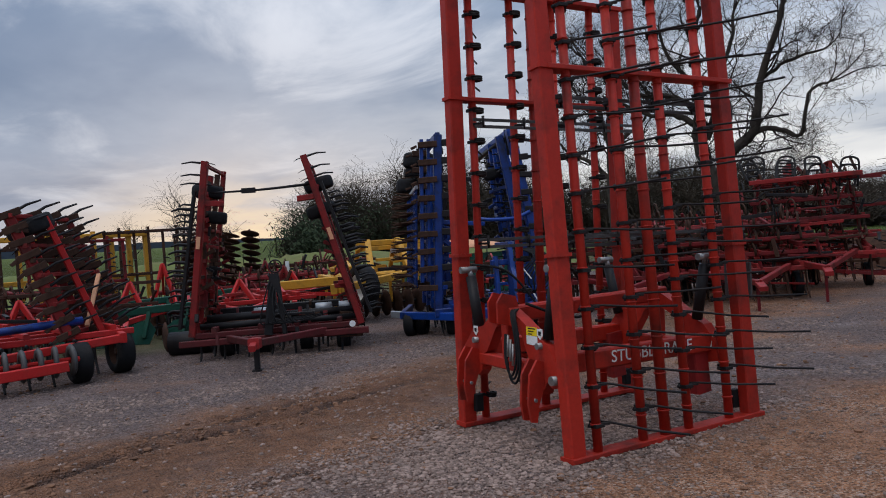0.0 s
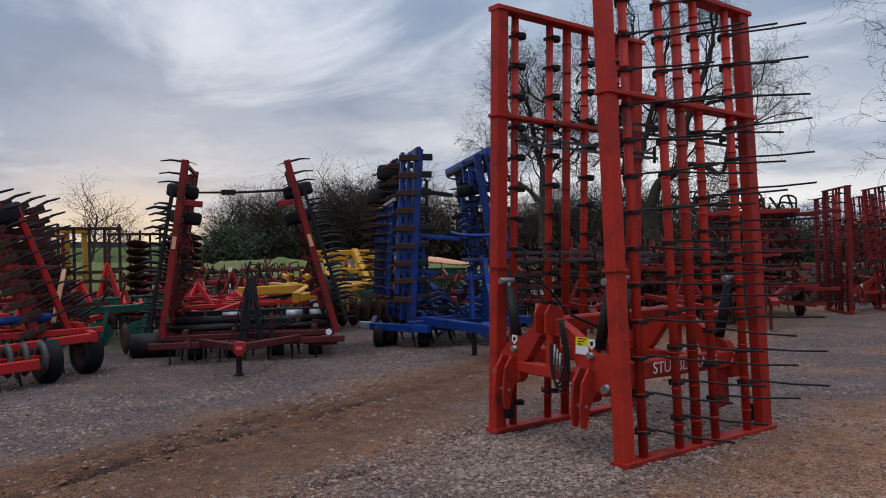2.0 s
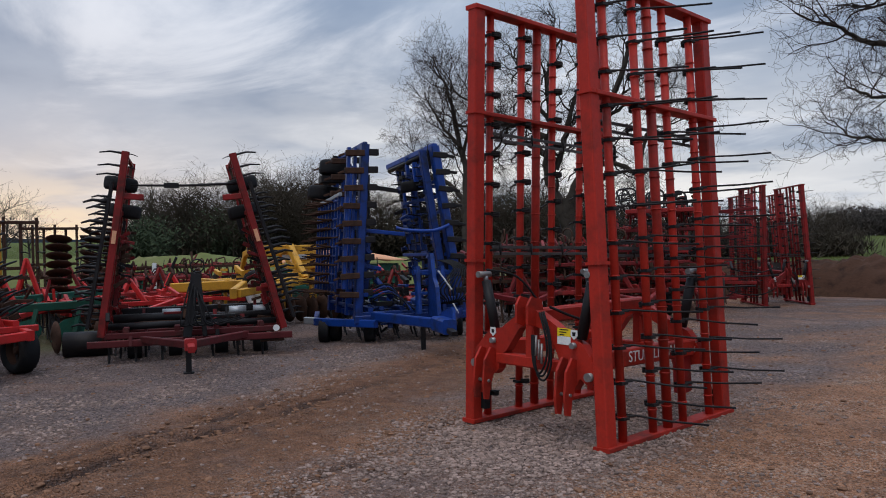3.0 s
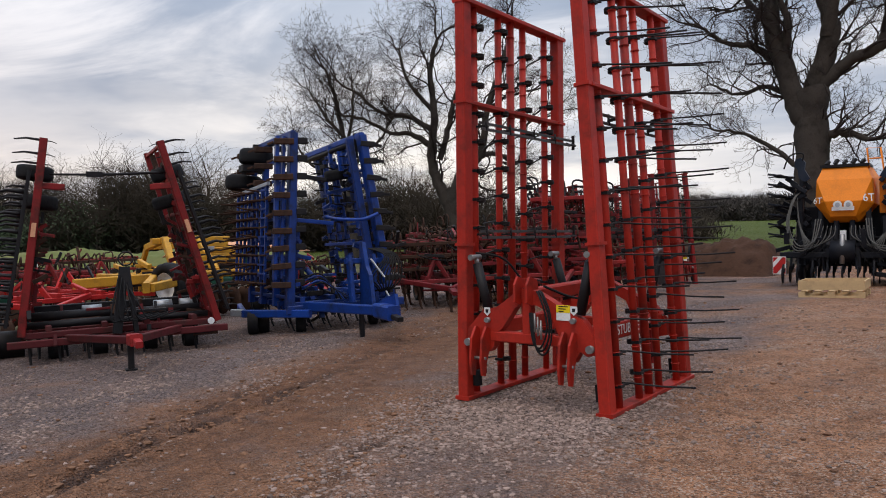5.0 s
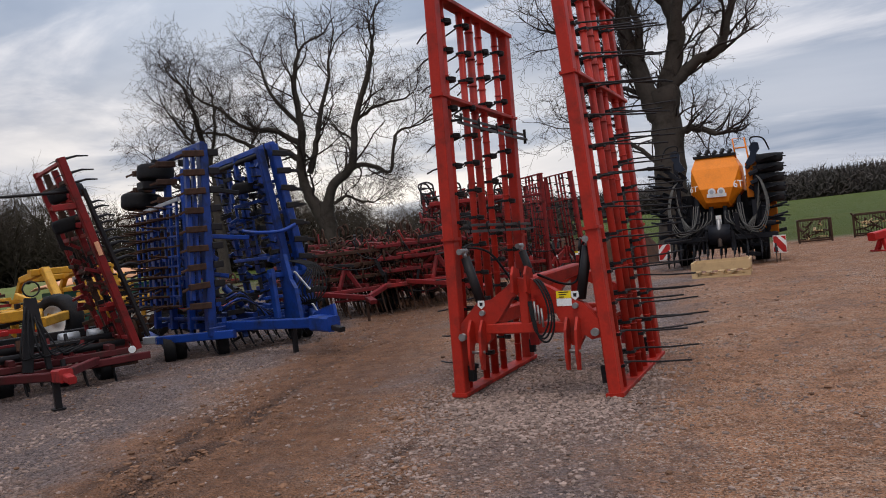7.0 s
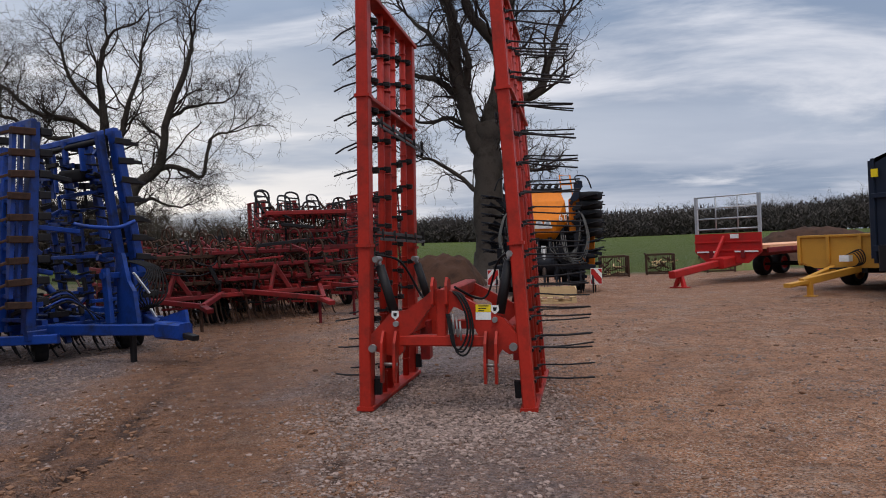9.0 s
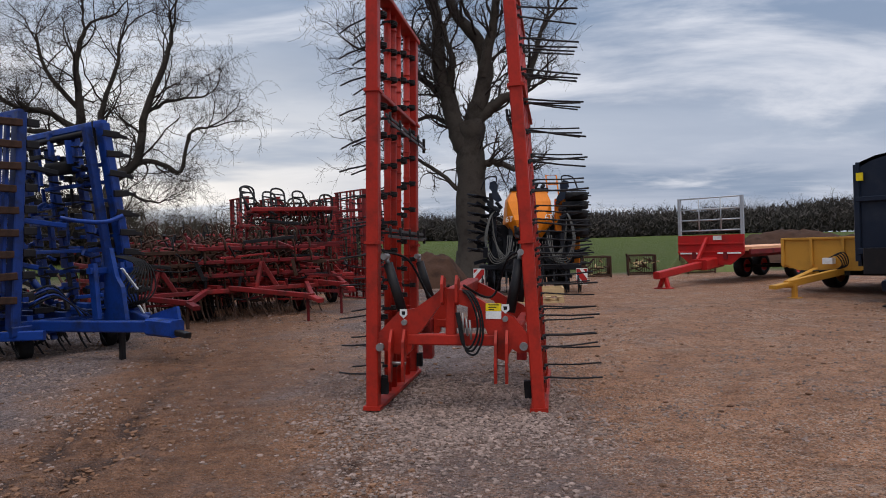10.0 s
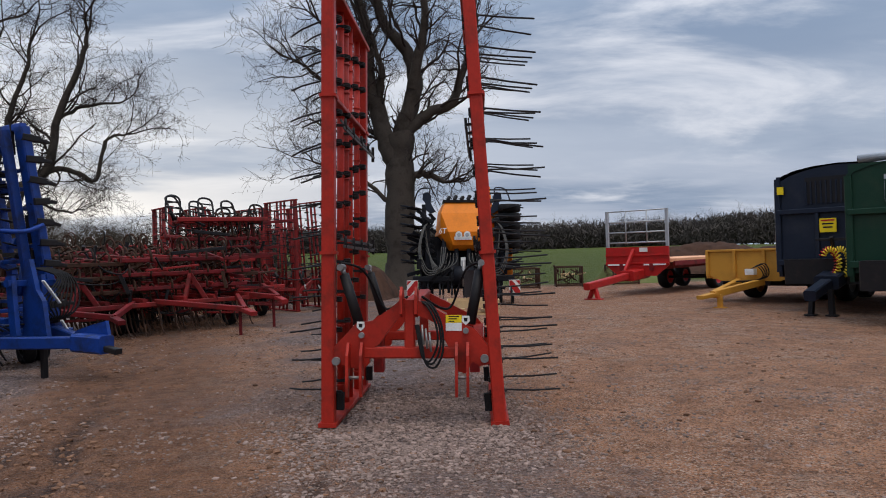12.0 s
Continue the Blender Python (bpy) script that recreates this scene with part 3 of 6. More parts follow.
def build_rake(rake, detail=True):
    # each wing leans towards the other
    rake_wing(rake, 1, pose(0, 0.71, 0, 0.2, 0, 0))
    rake_wing(rake, -1, pose(0, -0.70, 0, -3.75, 0, 0))
    arch_plates(rake, 0.0, True)
    arch_plates(rake, 1.55, False)
    for y in (0.52, -0.52):
        part("side_beam", Shape().beam((0.03, y, 0.66), (1.62, y, 0.66), 0.10, 0.14), RED, rake)
        part("rear_leg", Shape().beam((1.42, y * 0.93, 0.66), (1.46, y * 0.93, 0.26), 0.10, 0.16, (1, 0, 0)), RED3, rake)
    part("spine", Shape().beam((0.03, 0.03, 0.98), (1.6, 0.03, 1.02), 0.12, 0.12), RED, rake)
    for x in (0.02, 1.5):
        for a, b in (((x, .60, 1.31), (x - 0.02, .45, .83)), ((x, -.555, 1.34), (x - 0.02, -.46, .84))):
            a, b = Vector(a), Vector(b)
            ram = part("ram", Shape().tube([a.lerp(b, 0.12), b], 0.043, 12), BLACK, rake, "dark hydraulic ram")
            part("ram_rod", Shape().tube([a, a.lerp(b, 0.14)], 0.022, 8), STEEL, ram)
            part("ram_pin", Shape().tube([a + Vector((-.09, 0, 0)), a + Vector((.06, 0, 0))], 0.028, 10), STEEL, ram)
    for y, z, r in ((.425, .755, .024), (-.425, .79, .024), (.635, .545, .034), (-.575, .565, .034)):
        part("pin", Shape().tube([(-.085, y, z), (0.02, y, z)], r, 12), STEEL, rake)
    # hydraulic hoses over the headstock
    for k, (dy, sag) in enumerate(((0, 0), (-.02, .03), (.025, -.02))):
        pts = [Vector((0.05, -.02 + dy, 1.02)), Vector((-.07, -.13 + dy, 1.0)), Vector((-.10, -.21 + dy, .84)), Vector((-.10, -.22 + dy, .66 - sag)), Vector((-.10, -.16 + dy, .53 - sag)), Vector((-.10, -.09 + dy * .6, .56 - sag)), Vector((-.10, -.06 + dy * .5, .70)), Vector((-.07, -.03 + dy * .5, .84))]
        part("hose", Shape().tube(spline(pts, 4), 0.009, 6), RUBBER, rake, "black hydraulic hose")
    for k in range(3):
        part("coupling", Shape().tube([(-.08, -.07 - .03 * k, .84 - .03 * k), (-.10, -.085 - .03 * k, .68 - .03 * k)], 0.010, 8), STEEL, rake)
    for y in (.66, -.60):
        pts = [Vector((0.06, y * .95, 1.35)), Vector((0.3, y * .7, 1.28)), Vector((0.5, y * .5, .98)), Vector((0.35, y * .35, .95)), Vector((0.1, y * .1, 1.06))]
        part("hose", Shape().tube(spline(pts, 5), 0.011, 6), RUBBER, rake, "black hydraulic hose")
    # stickers
    part("warning_label", Shape().beam((-.0495, -.262, .885), (-.0495, -.392, .885), 0.003, 0.062), LABEL_Y, rake, "yellow warning label")
    part("instruction_label", Shape().beam((-.0495, -.262, .82), (-.0495, -.392, .82), 0.003, 0.064), WHITE, rake, "white instruction label")
    flat = Matrix(((0, 0, 1, -.049), (1, 0, 0, 0), (0, 1, 0, 0), (0, 0, 0, 1)))
    for y, z in ((.435, .83), (-.425, .875)):
        sh = part("shield_decal", Shape().plate([(y - .03, z + .035), (y + .03, z + .035), (y + .034, z - .01), (y, z - .042), (y - .034, z - .01)], 0.004, flat), WHITE, rake, "small white shield decal")
        part("emblem", Shape().plate([(y - .016, z + .018), (y + .016, z + .018), (y + .012, z - .012), (y - .012, z - .012)], 0.003, Matrix.Translation((-.003, 0, 0)) @ flat), BLACK, sh)
    part("post_label", Shape().beam((0.03, -.668, 1.27), (0.03, -.663, 1.34), 0.045, 0.002, (0, 1, 0)), LABEL_Y, rake, "small yellow label")
    part("marker_board", Shape().beam((1.93, -.50, .98), (1.93, -.50, 1.27), .02, .26, (0, 1, 0)).beam((1.80, -.50, 1.1), (1.94, -.50, 1.1), .03, .03), IRON, rake, "dark marker board on the rear frame")
    for k in range(3):
        part("label_line", Shape().beam((-.0515, -.285, .905 - .02 * k), (-.0515, -.372 + .02 * k, .905 - .02 * k), 0.002, 0.008), BLACK, rake)
    for k in range(3):
        part("rear_stripe", Shape().beam((1.50 + .05 * k, -.575, .62), (1.53 + .05 * k, -.575, .71), .025, .004, (0, 1, 0)), WHITE, rake, "white decal stripe")
    if detail:
        letters("STUBBLE RAKE", 0.125, WHITE, rake, pose(0.88, -.572, .665, 90, 0, 0))


def spline(pts, n):
    """Catmull-Rom points through pts."""
    out = []
    p = [pts[0]] + list(pts) + [pts[-1]]
    for i in range(1, len(p) - 2):
        for j in range(n):
            t = j / n
            a, b, c, d = p[i - 1], p[i], p[i + 1], p[i + 2]
            out.append(0.5 * ((2 * b) + (c - a) * t + (2 * a - 5 * b + 4 * c - d) * t * t + (3 * b - a - 3 * c + d) * t ** 3))
    return out + [pts[-1]]


rake = root("stubble_rake", Matrix.Translation(RK), "tall red folded stubble rake with black spring tines on gravel", "rake", "stubble rakes")
build_rake(rake)
for x, y, turn in ((17.5, 8.7, 47), (18.3, 12.4, 42), (20.3, 10.4, 47)):
    ob = copy_thing(rake, stand(x, y, turn))
    ob.matrix_basis = ob.matrix_basis @ Matrix.Scale(0.82, 4)
    tagged(ob, "distant dark red folded stubble rake before the earth bank")
    for o in ob.children_recursive:
        if o.type == "MESH" and o.data.materials[0] is RED:
            o.material_slots[0].link = "OBJECT"
            o.material_slots[0].material = RED3

# ---- folded cultivators ----


def spring_tine(mat, h=0.5, name="tine"):
    """An S-shaped cultivator tine that hangs from a beam and ends in a point."""
    s = Shape()
    pts = [Vector((0, -0.04, 0.045)), Vector((0, 0.10, 0.04)), Vector((0, 0.19, -0.06 * h / .5)), Vector((0, 0.14, -h * .4)), Vector((0, 0.10, -h * .7)), Vector((0, 0.0, -h)), Vector((0, -0.05, -h - .04))]
    return s.tube(spline(pts, 3), 0.026, 4, 0.016).mesh(name, mat)


def straight_tine(mat, n=0.4):
    return Shape().tube([(0, 0, -.03), (0, 0, 0.03), (0, 0, n * .6), (0, -0.04, n)], 0.026, 6, 0.010).mesh("tine", mat)


S_DARK, S_RUST, S_RED, S_DARK_LOW = spring_tine(BLACK), spring_tine(RUST), spring_tine(RED3), spring_tine(BLACK, .36)
ROD, ROD_RUST, ROD_SHORT = straight_tine(BLACK, 0.38), straight_tine(RUST, 0.30), straight_tine(BLACK, 0.22)


def ladder_wing(thing, mat, side, base, top, depth, posts, rungs, pw, dark, rods, wheels, rod_mesh=ROD, shoe=None, open_top=0.0, label=""):
    """A wing folded upright: rails that climb from base (x, z) to top, spread over the depth, rungs with tines on their outside."""
    b, t = Vector((base[0], 0, base[1])), Vector((top[0], 0, top[1]))
    w = t - b
    out = Vector((w.z, 0, -w.x)).normalized() * (1 if side > 0 else -1)
    f = Shape()
    f.beam(b, t, pw, pw * 1.25, (0, 1, 0))
    wing = part("wing", f, mat, thing, label)
    for i in range(1, posts):
        y = depth * i / (posts - 1)
        k = 1.0 if i == posts - 1 else random.uniform(0.88, 1.0)
        part("rail", Shape().beam(b + Vector((0, y, 0)), b + w * k + Vector((0, y, 0)), pw * .75, pw * .85, (0, 1, 0)), mat if i % 2 else dark, wing)
    for j in range(rungs):
        q = 0.06 + 0.92 * j / (rungs - 1)
        c = b + w * q
        part("rung", Shape().beam(c + Vector((0, -0.06, 0)), c + Vector((0, depth + 0.05, 0)), 0.055, 0.055), dark if j % 2 else mat, wing)
        if rods and q < 1 - open_top:
            for i in range(rods):
                y = -0.03 + (depth + 0.05) * (i + 0.5 * (j % 2)) / max(rods - 1, 1)
                m = Matrix.Translation(c + out * 0.05 + Vector((0, y, 0))) @ out.to_track_quat("Z", "Y").to_matrix().to_4x4() @ Matrix.Rotation(radians(random.uniform(-8, 8)), 4, "X")
                piece("tine", rod_mesh, wing, m)
    for q, y, r, ww, o in wheels:
        c = b + w * q + out * o + Vector((0, y, 0))
        m = Matrix.Translation(c) @ (w.normalized()).to_track_quat("Z", "Y").to_matrix().to_4x4()
        wheel(wing, m, r, ww, dark)
        part("wheel_arm", Shape().beam(b + w * (q - .03) + Vector((0, y * .3, 0)), c, 0.07, 0.07), mat, wing)
    if shoe:
        part("roller_beam", Shape().beam(b + out * shoe + Vector((0, -0.05, -.1)), b + w * .82 + out * shoe * .6 + Vector((0, -0.05, 0)), 0.09, 0.12, (0, 1, 0)), BLACK, wing)
    return wing


def centre_frame(thing, mat, W, D, z, rows, tine, n, stagger=True):
    for i in range(rows):
        y = D * i / (rows - 1)
        part("frame_beam", Shape().beam((-W / 2, y, z), (W / 2, y, z), 0.09, 0.09), mat, thing)
        for k in range(n):
            x = -W / 2 + W * (k + (0.5 if stagger and i % 2 else 0.2)) / n
            piece("tine", tine, thing, pose(x, y, z - 0.03, 0, 0, random.uniform(-4, 4)))
    for x in (-W * .38, -W * .1, W * .12, W * .38):
        part("frame_rail", Shape().beam((x, -0.04, z + 0.08), (x, D + 0.04, z + 0.08), 0.08, 0.08), mat, thing)


def roller(thing, y, z, W, r, mat, bars=8):
    cage = part("crumbler_roller", Shape().tube([(-W / 2, y, z), (W / 2, y, z)], 0.03, 8), mat, thing, "dark cage roller")
    for i in range(bars):
        a = 2 * math.pi * i / bars
        part("bar", Shape().tube([(-W / 2, y + r * math.cos(a), z + r * math.sin(a)), (W / 2, y + r * math.cos(a + .25), z + r * math.sin(a + .25))], 0.014, 5), mat, cage)
    for k in range(5):
        x = -W / 2 + W * k / 4
        part("end_disc", Shape().tube([(x - .01, y, z), (x + .01, y, z)], r * .95, 14), mat, cage)


def red_folded():
    m = stand(3.55, 11.83, -24)
    th = root("folded_cultivator", m, "red folding cultivator with upright wings tied by a black strap", "cultivator")
    centre_frame(th, RED5, 2.6, 1.5, 0.40, 4, S_DARK_LOW, 7)
    part("front_bar", Shape().beam((-1.5, -.14, .30), (1.45, -.14, .30), .09, .1), RED5, th)
    part("rear_bar", Shape().beam((-1.3, 1.62, .66), (1.3, 1.62, .66), .1, .12), BLACK, th)
    for y, z, r, x0, x1 in ((.25, .52, .055, -1.25, .0), (.55, .62, .07, -1.2, .05), (.3, .50, .05, .2, 1.25), (.8, .58, .06, .15, 1.25)):
        part("cross_tube", Shape().tube([(x0, y, z), (x1, y, z)], r, 10), BLACK, th)
    roller(th, 1.95, .3, 2.7, .26, BLACK)
    part("side_roller", Shape().tube([(-2.0, 1.2, .2), (-1.3, 1.2, .2)], .2, 16), BLACK, th)
    for x in (-.75, .75):
        part("drawbar", Shape().beam((x, -.1, .34), (-.08, -1.75, .40), .09, .10), RED5, th)
    part("hitch", Shape().beam((-.08, -1.65, .40), (-.07, -2.0, .42), .15, .15).beam((-.07, -1.95, .41), (-.06, -2.2, .38), .09, .08), RED3, th, "scuffed red hitch")
    part("drawbar_stand", Shape().beam((-.1, -1.6, .40), (-.1, -1.6, 0.0), .075, .075, (0, 1, 0)).box((-.1, -1.6, .012), (.14, .14, .024)), BLACK, th)
    part("mast", Shape().beam((-.12, -.2, .35), (.02, -.1, 1.30), .13, .08, (0, 1, 0)).beam((.14, -.2, .35), (.06, -.1, 1.30), .07, .08, (0, 1, 0)), BLACK, th)
    part("mast_ring", Shape().tube(arc((.05, -.1, 1.42), .1, 0, 360, 14), .012, 5), BLACK, th)
    for k in range(5):
        pts = [Vector((-.05 + .03 * k, -.15, 1.2 - .05 * k)), Vector((-.15 + .07 * k, -.3, .85)), Vector((-.2 + .12 * k, -.35, .55)), Vector((.0 + .12 * k, -.2, .55)), Vector((.4 + .1 * k, .1, .60))]
        part("hose", Shape().tube(spline(pts, 4), .012, 5), RUBBER, th, "black hydraulic hose")
    for x in (-.9, -.3, .4, 1.0):
        wheel(th, pose(x, .5, .15, 0, 90, 0), .17, .2, BLACK)
    for x in (-.5, .55, .95):
        part("weight", Shape().tube([(x, 1.0, .64), (x + .28, 1.0, .64)], .08, 12), GALV, th)
    part("reflector", Shape().tube([(1.2, -.20, .42), (1.2, -.22, .42)], .05, 14), WHITE, th, "round white reflector")
    for side, base, top, depth in ((-1, (-1.33, .40), (-.93, 3.16), 1.5), (1, (1.34, .40), (.61, 3.16), 1.5)):
        w = ladder_wing(th, RED3, side, base, top, depth, 4, 11, .105, RUST, 0, ((.84, .6, .25, .2, .06), (.69, .6, .25, .2, -.04)), label="upright red wing with tyres and black tines")
        b, t = Vector((base[0], 0, base[1])), Vector((top[0], 0, top[1]))
        d = t - b
        out = Vector((d.z, 0, -d.x)).normalized() * side
        part("rail_beam", Shape().beam(b + out * .20 + d * .04, b + d * .83 + out * .13, .05, .09, (0, 1, 0)), BLACK, w)
        part("wing_tie", Shape().beam(b + d * .76 + Vector((-side * .32, .1, -.02)), b + d * .76, .08, .09), RED3, w)
        part("scuffed_patch", Shape().beam(b + d * .50 + Vector((0, -.085, 0)), b + d * .57 + Vector((0, -.085, 0)), .06, .012, (0, 1, 0)), PEACH, w, "worn pale patch of paint")
        for q in (.99, .92, .87):
            for k in (-1, 1):
                o = out * k
                piece("tine", ROD, w, Matrix.Translation(b + d * q) @ o.to_track_quat("Z", "Y").to_matrix().to_4x4() @ Matrix.Scale(.95 if k > 0 else .45, 4))
        for j in range(19):
            q = .06 + .70 * j / 18
            for y in (.15, 1.2):
                piece("tine", ROD_SHORT, w, Matrix.Translation(b + d * q + out * .2 + Vector((0, y, random.uniform(-.03, .03)))) @ out.to_track_quat("Z", "Y").to_matrix().to_4x4() @ Matrix.Scale(random.uniform(.8, 1.5), 4))
        for k in range(80):
            q = random.uniform(0, .58)
            a = b + d * q + Vector((-side * random.uniform(-.05, .12), random.uniform(.05, depth), 0))
            e = random.choice((Vector((-side * random.uniform(.05, .22), 0, random.uniform(-.1, .1))), Vector((0, random.uniform(.1, .3), 0)), d.normalized() * random.uniform(.15, .35)))
            part("strut", Shape().beam(a, a + e, random.uniform(.03, .07), random.uniform(.03, .07)), random.choice((BLACK, RUST, RED4, RED3)), w)
    for k in range(60):
        a = Vector((random.uniform(-1.3, 1.1), random.uniform(-.2, 1.5), random.uniform(.2, .70)))
        e = random.choice((Vector((random.uniform(.2, .7), 0, 0)), Vector((0, random.uniform(.2, .5), random.uniform(-.1, .1))), Vector((0, .05, random.uniform(.1, .2)))))
        part("strut", Shape().beam(a, a + e, random.uniform(.03, .08), random.uniform(.03, .08)), random.choice((BLACK, RUST, RED5, RED4)), th)
    sp = [Vector((-.88, .05, 2.66)), Vector((-.1, .05, 2.66)), Vector((.70, .05, 2.70))]
    part("strap", Shape().tube(spline(sp, 3), .016, 6, .026), BLACK, th, "black strap between the wings")
    part("strap_buckle", Shape().box((-.30, .05, 2.66), (.22, .06, .08)), BLACK, th)


def blue_folded():
    m = stand(7.06, 10.82, -22)
    th = root("folded_cultivator", m, "large blue folding cultivator with upright wings and black tyres", "cultivator")
    centre_frame(th, BLUE, 2.0, 2.2, 0.50, 5, S_DARK_LOW, 6)
    part("front_bar", Shape().beam((-1.05, -.05, .42), (1.15, -.05, .42), .12, .14), BLUE, th)
    part("side_bar", Shape().beam((-.75, -.35, .36), (-1.55, .75, .36), .10, .13).beam((-1.55, .75, .36), (-1.3, 1.9, .4), .09, .12), BLUE, th)
    part("frame_tip", Shape().beam((-1.55, .78, .37), (-1.72, .92, .38), .08, .12), GALV, th)
    for x in (-.72, .85):
        part("drawbar", Shape().beam((x, -.1, .47), (-.2, -2.0, .46), .12, .15), BLUE, th)
    hitch = part("hitch", Shape().beam((-.2, -1.85, .46), (-.2, -2.35, .44), .22, .22), BLUE, th)
    part("hitch_plate", Shape().plate([(-.25, .0), (.45, .0), (.40, .22), (.12, .16), (-.1, .10)], .05, Matrix(((0, 0, 1, -.1), (-1, 0, 0, -1.85), (0, 1, 0, .50), (0, 0, 0, 1)))), BLUE, hitch)
    part("hitch_ring", Shape().beam((-.2, -2.3, .40), (-.2, -2.55, .36), .10, .07).tube(arc((-.06, -2.1, .40), .16, 20, 160, 8, "yz"), .03, 6), BLACK, th)
    part("drawbar_stand", Shape().beam((-.25, -1.3, .45), (-.25, -1.3, 0), .07, .07, (0, 1, 0)), BLACK, th)
    # mast with its rams
    part("mast_plate", Shape().plate([(-.20, .45), (.30, .45), (.22, .95), (.10, 1.10), (-.02, 1.52), (-.12, 1.52), (-.16, 1.0)], .07, Matrix(((0, 0, 1, .22), (-1, 0, 0, -.5), (0, 1, 0, 0), (0, 0, 0, 1)))), BLUE, th)
    for x in (-.02, .42):
        part("mast", Shape().beam((x, -.45, .5), (x, -.38, 1.30), .07, .14, (0, 1, 0)), BLUE, th)
    part("mast_head", Shape().beam((-.1, -.40, 1.20), (.75, -.34, 1.18), .09, .09), BLUE, th)
    for a, b in (((.6, .3, 1.0), (.72, .3, 1.75)), ((-.3, .2, .75), (-.75, .1, 1.25))):
        a, b = Vector(a), Vector(b)
        ram = part("ram", Shape().tube([a, a.lerp(b, .7)], .05, 10), BLUE, th)
        part("ram_rod", Shape().tube([a.lerp(b, .68), b], .025, 8), STEEL, ram, "bright steel ram rod")
    part("white_stripe", Shape().beam((.28, -.62, 1.22), (.50, -.66, .90), .07, .02), WHITE, th)
    part("white_stripe", Shape().beam((.52, -.66, .66), (.60, -.68, .50), .07, .02), WHITE, th)
    for k in range(9):
        x0 = .75 - .03 * k
        pts = [Vector((x0 - .1, -.25, 1.4)), Vector((x0 + .10, -.5, 1.25)), Vector((x0 + .12 - .05 * k, -.6, .9)), Vector((x0 - .1, -.55, .68)), Vector((x0 - .5, -.2, .62))]
        part("hose", Shape().tube(spline(pts, 4), .013, 5), RUBBER, th, "black hydraulic hose")
    for k in range(5):
        pts = [Vector((-.75, .0, .72 + .05 * k)), Vector((-.45, -.1, .85 + .04 * k)), Vector((-.2, -.15, .72)), Vector((-.12 + .05 * k, -.2, .55))]
        part("hose", Shape().tube(spline(pts, 4), .016, 5), BLUE if k % 2 else RUBBER, th)
    for x, y in ((-1.42, .65), (-1.2, .75), (-.72, .2), (.75, .4), (1.05, .5)):
        wheel(th, pose(x, y, .20, 0, 90, -20), .21, .18, BLACK)
    lw = ladder_wing(th, BLUE, -1, (-.98, .45), (-.78, 3.42), 2.2, 4, 9, .14, BLUE, 0, (), label="upright blue wing with two tyres and rust-brown tines")
    rw = ladder_wing(th, BLUE, 1, (.93, .45), (.48, 3.42), 2.2, 4, 6, .15, BLUE, 0, ((.80, .9, .24, .2, -.2),), label="upright blue wing with black tine points")
    for c, r in (((-1.04, 2.13, 2.74), .35), ((-.95, 1.58, 3.18), .31)):
        wheel(lw, Matrix.Translation(c) @ Matrix.Rotation(radians(7), 4, "Y"), r, .27, BLACK)
        part("wheel_arm", Shape().beam((-.85, c[1] - .1, c[2] + .06), (c[0], c[1], c[2] + .06), .09, .08).beam((c[0], c[1], c[2] - .05), (c[0], c[1], c[2] + .24), .09, .09), BLACK, lw)
    part("wheel_bracket", Shape().box((-1.05, 1.55, 2.97), (.42, .3, .12)), BLACK, lw)
    # second post beside each front post, tied by the tine holders
    part("rail", Shape().beam((-1.22, .0, .95), (-1.06, .0, 3.36), .06, .10, (0, 1, 0)), BLUE, lw)
    part("rail", Shape().beam((-1.10, .02, .95), (-.94, .02, 3.36), .05, .08, (0, 1, 0)), BLUE, lw)
    part("top_rail", Shape().beam((-.78, -.03, 3.42), (-.90, 2.2, 3.36), .08, .09), BLUE, lw)
    part("rail", Shape().beam((.72, .12, .5), (.30, .12, 3.36), .13, .10, (0, 1, 0)), BLUE, rw)
    part("top_rail", Shape().beam((.48, -.04, 3.42), (.30, 2.22, 3.30), .11, .10), BLUE, rw)
    part("top_ram", Shape().tube([(.42, .2, 3.30), (.25, 2.0, 3.20)], .05, 8), BLACK, rw)
    holder = Shape().beam((-.02, 0, 0), (.30, 0, .0), .09, .10).beam((-.04, 0, -.015), (-.14, .02, -.05), .06, .035).mesh("tine_holder", RUST)
    holder_b = Shape().beam((-.12, 0, 0), (.14, 0, 0), .11, .10).beam((.12, 0, .0), (.28, 0, -.02), .06, .05).mesh("tine_holder", BLACK)
    stub = Shape().beam((0, 0, 0), (.17, 0, 0), .09, .11).mesh("tine_stub", BLACK)
    for j in range(9):
        z = .86 + .30 * j
        q = (z - .45) / 2.97
        for y in (-.06, 1.05, 2.15):
            piece("tine_holder", holder, lw, pose(-1.30 + .2 * q, y, z, 0, random.uniform(-3, 3), random.uniform(-5, 5)))
            piece("tine_stub", stub, lw, pose(-.92 + .2 * q, y, z + .02, 0, 0, random.uniform(-5, 5)))
            piece("tine_holder", holder_b, rw, pose(.98 - .45 * q, y, z, 0, random.uniform(-4, 6), random.uniform(-6, 6)))
    # a grid of harrow bars on the outside of the wing that carries the tyres
    for i in range(8):
        y = .30 + .25 * i
        part("harrow_bar", Shape().beam((-1.30, y, .85), (-1.18, y, 2.55), .04, .045), BLUE, lw)
    part("harrow_rail", Shape().beam((-1.18, .2, 2.58), (-1.2, 2.15, 2.50), .05, .06), GALV, lw)
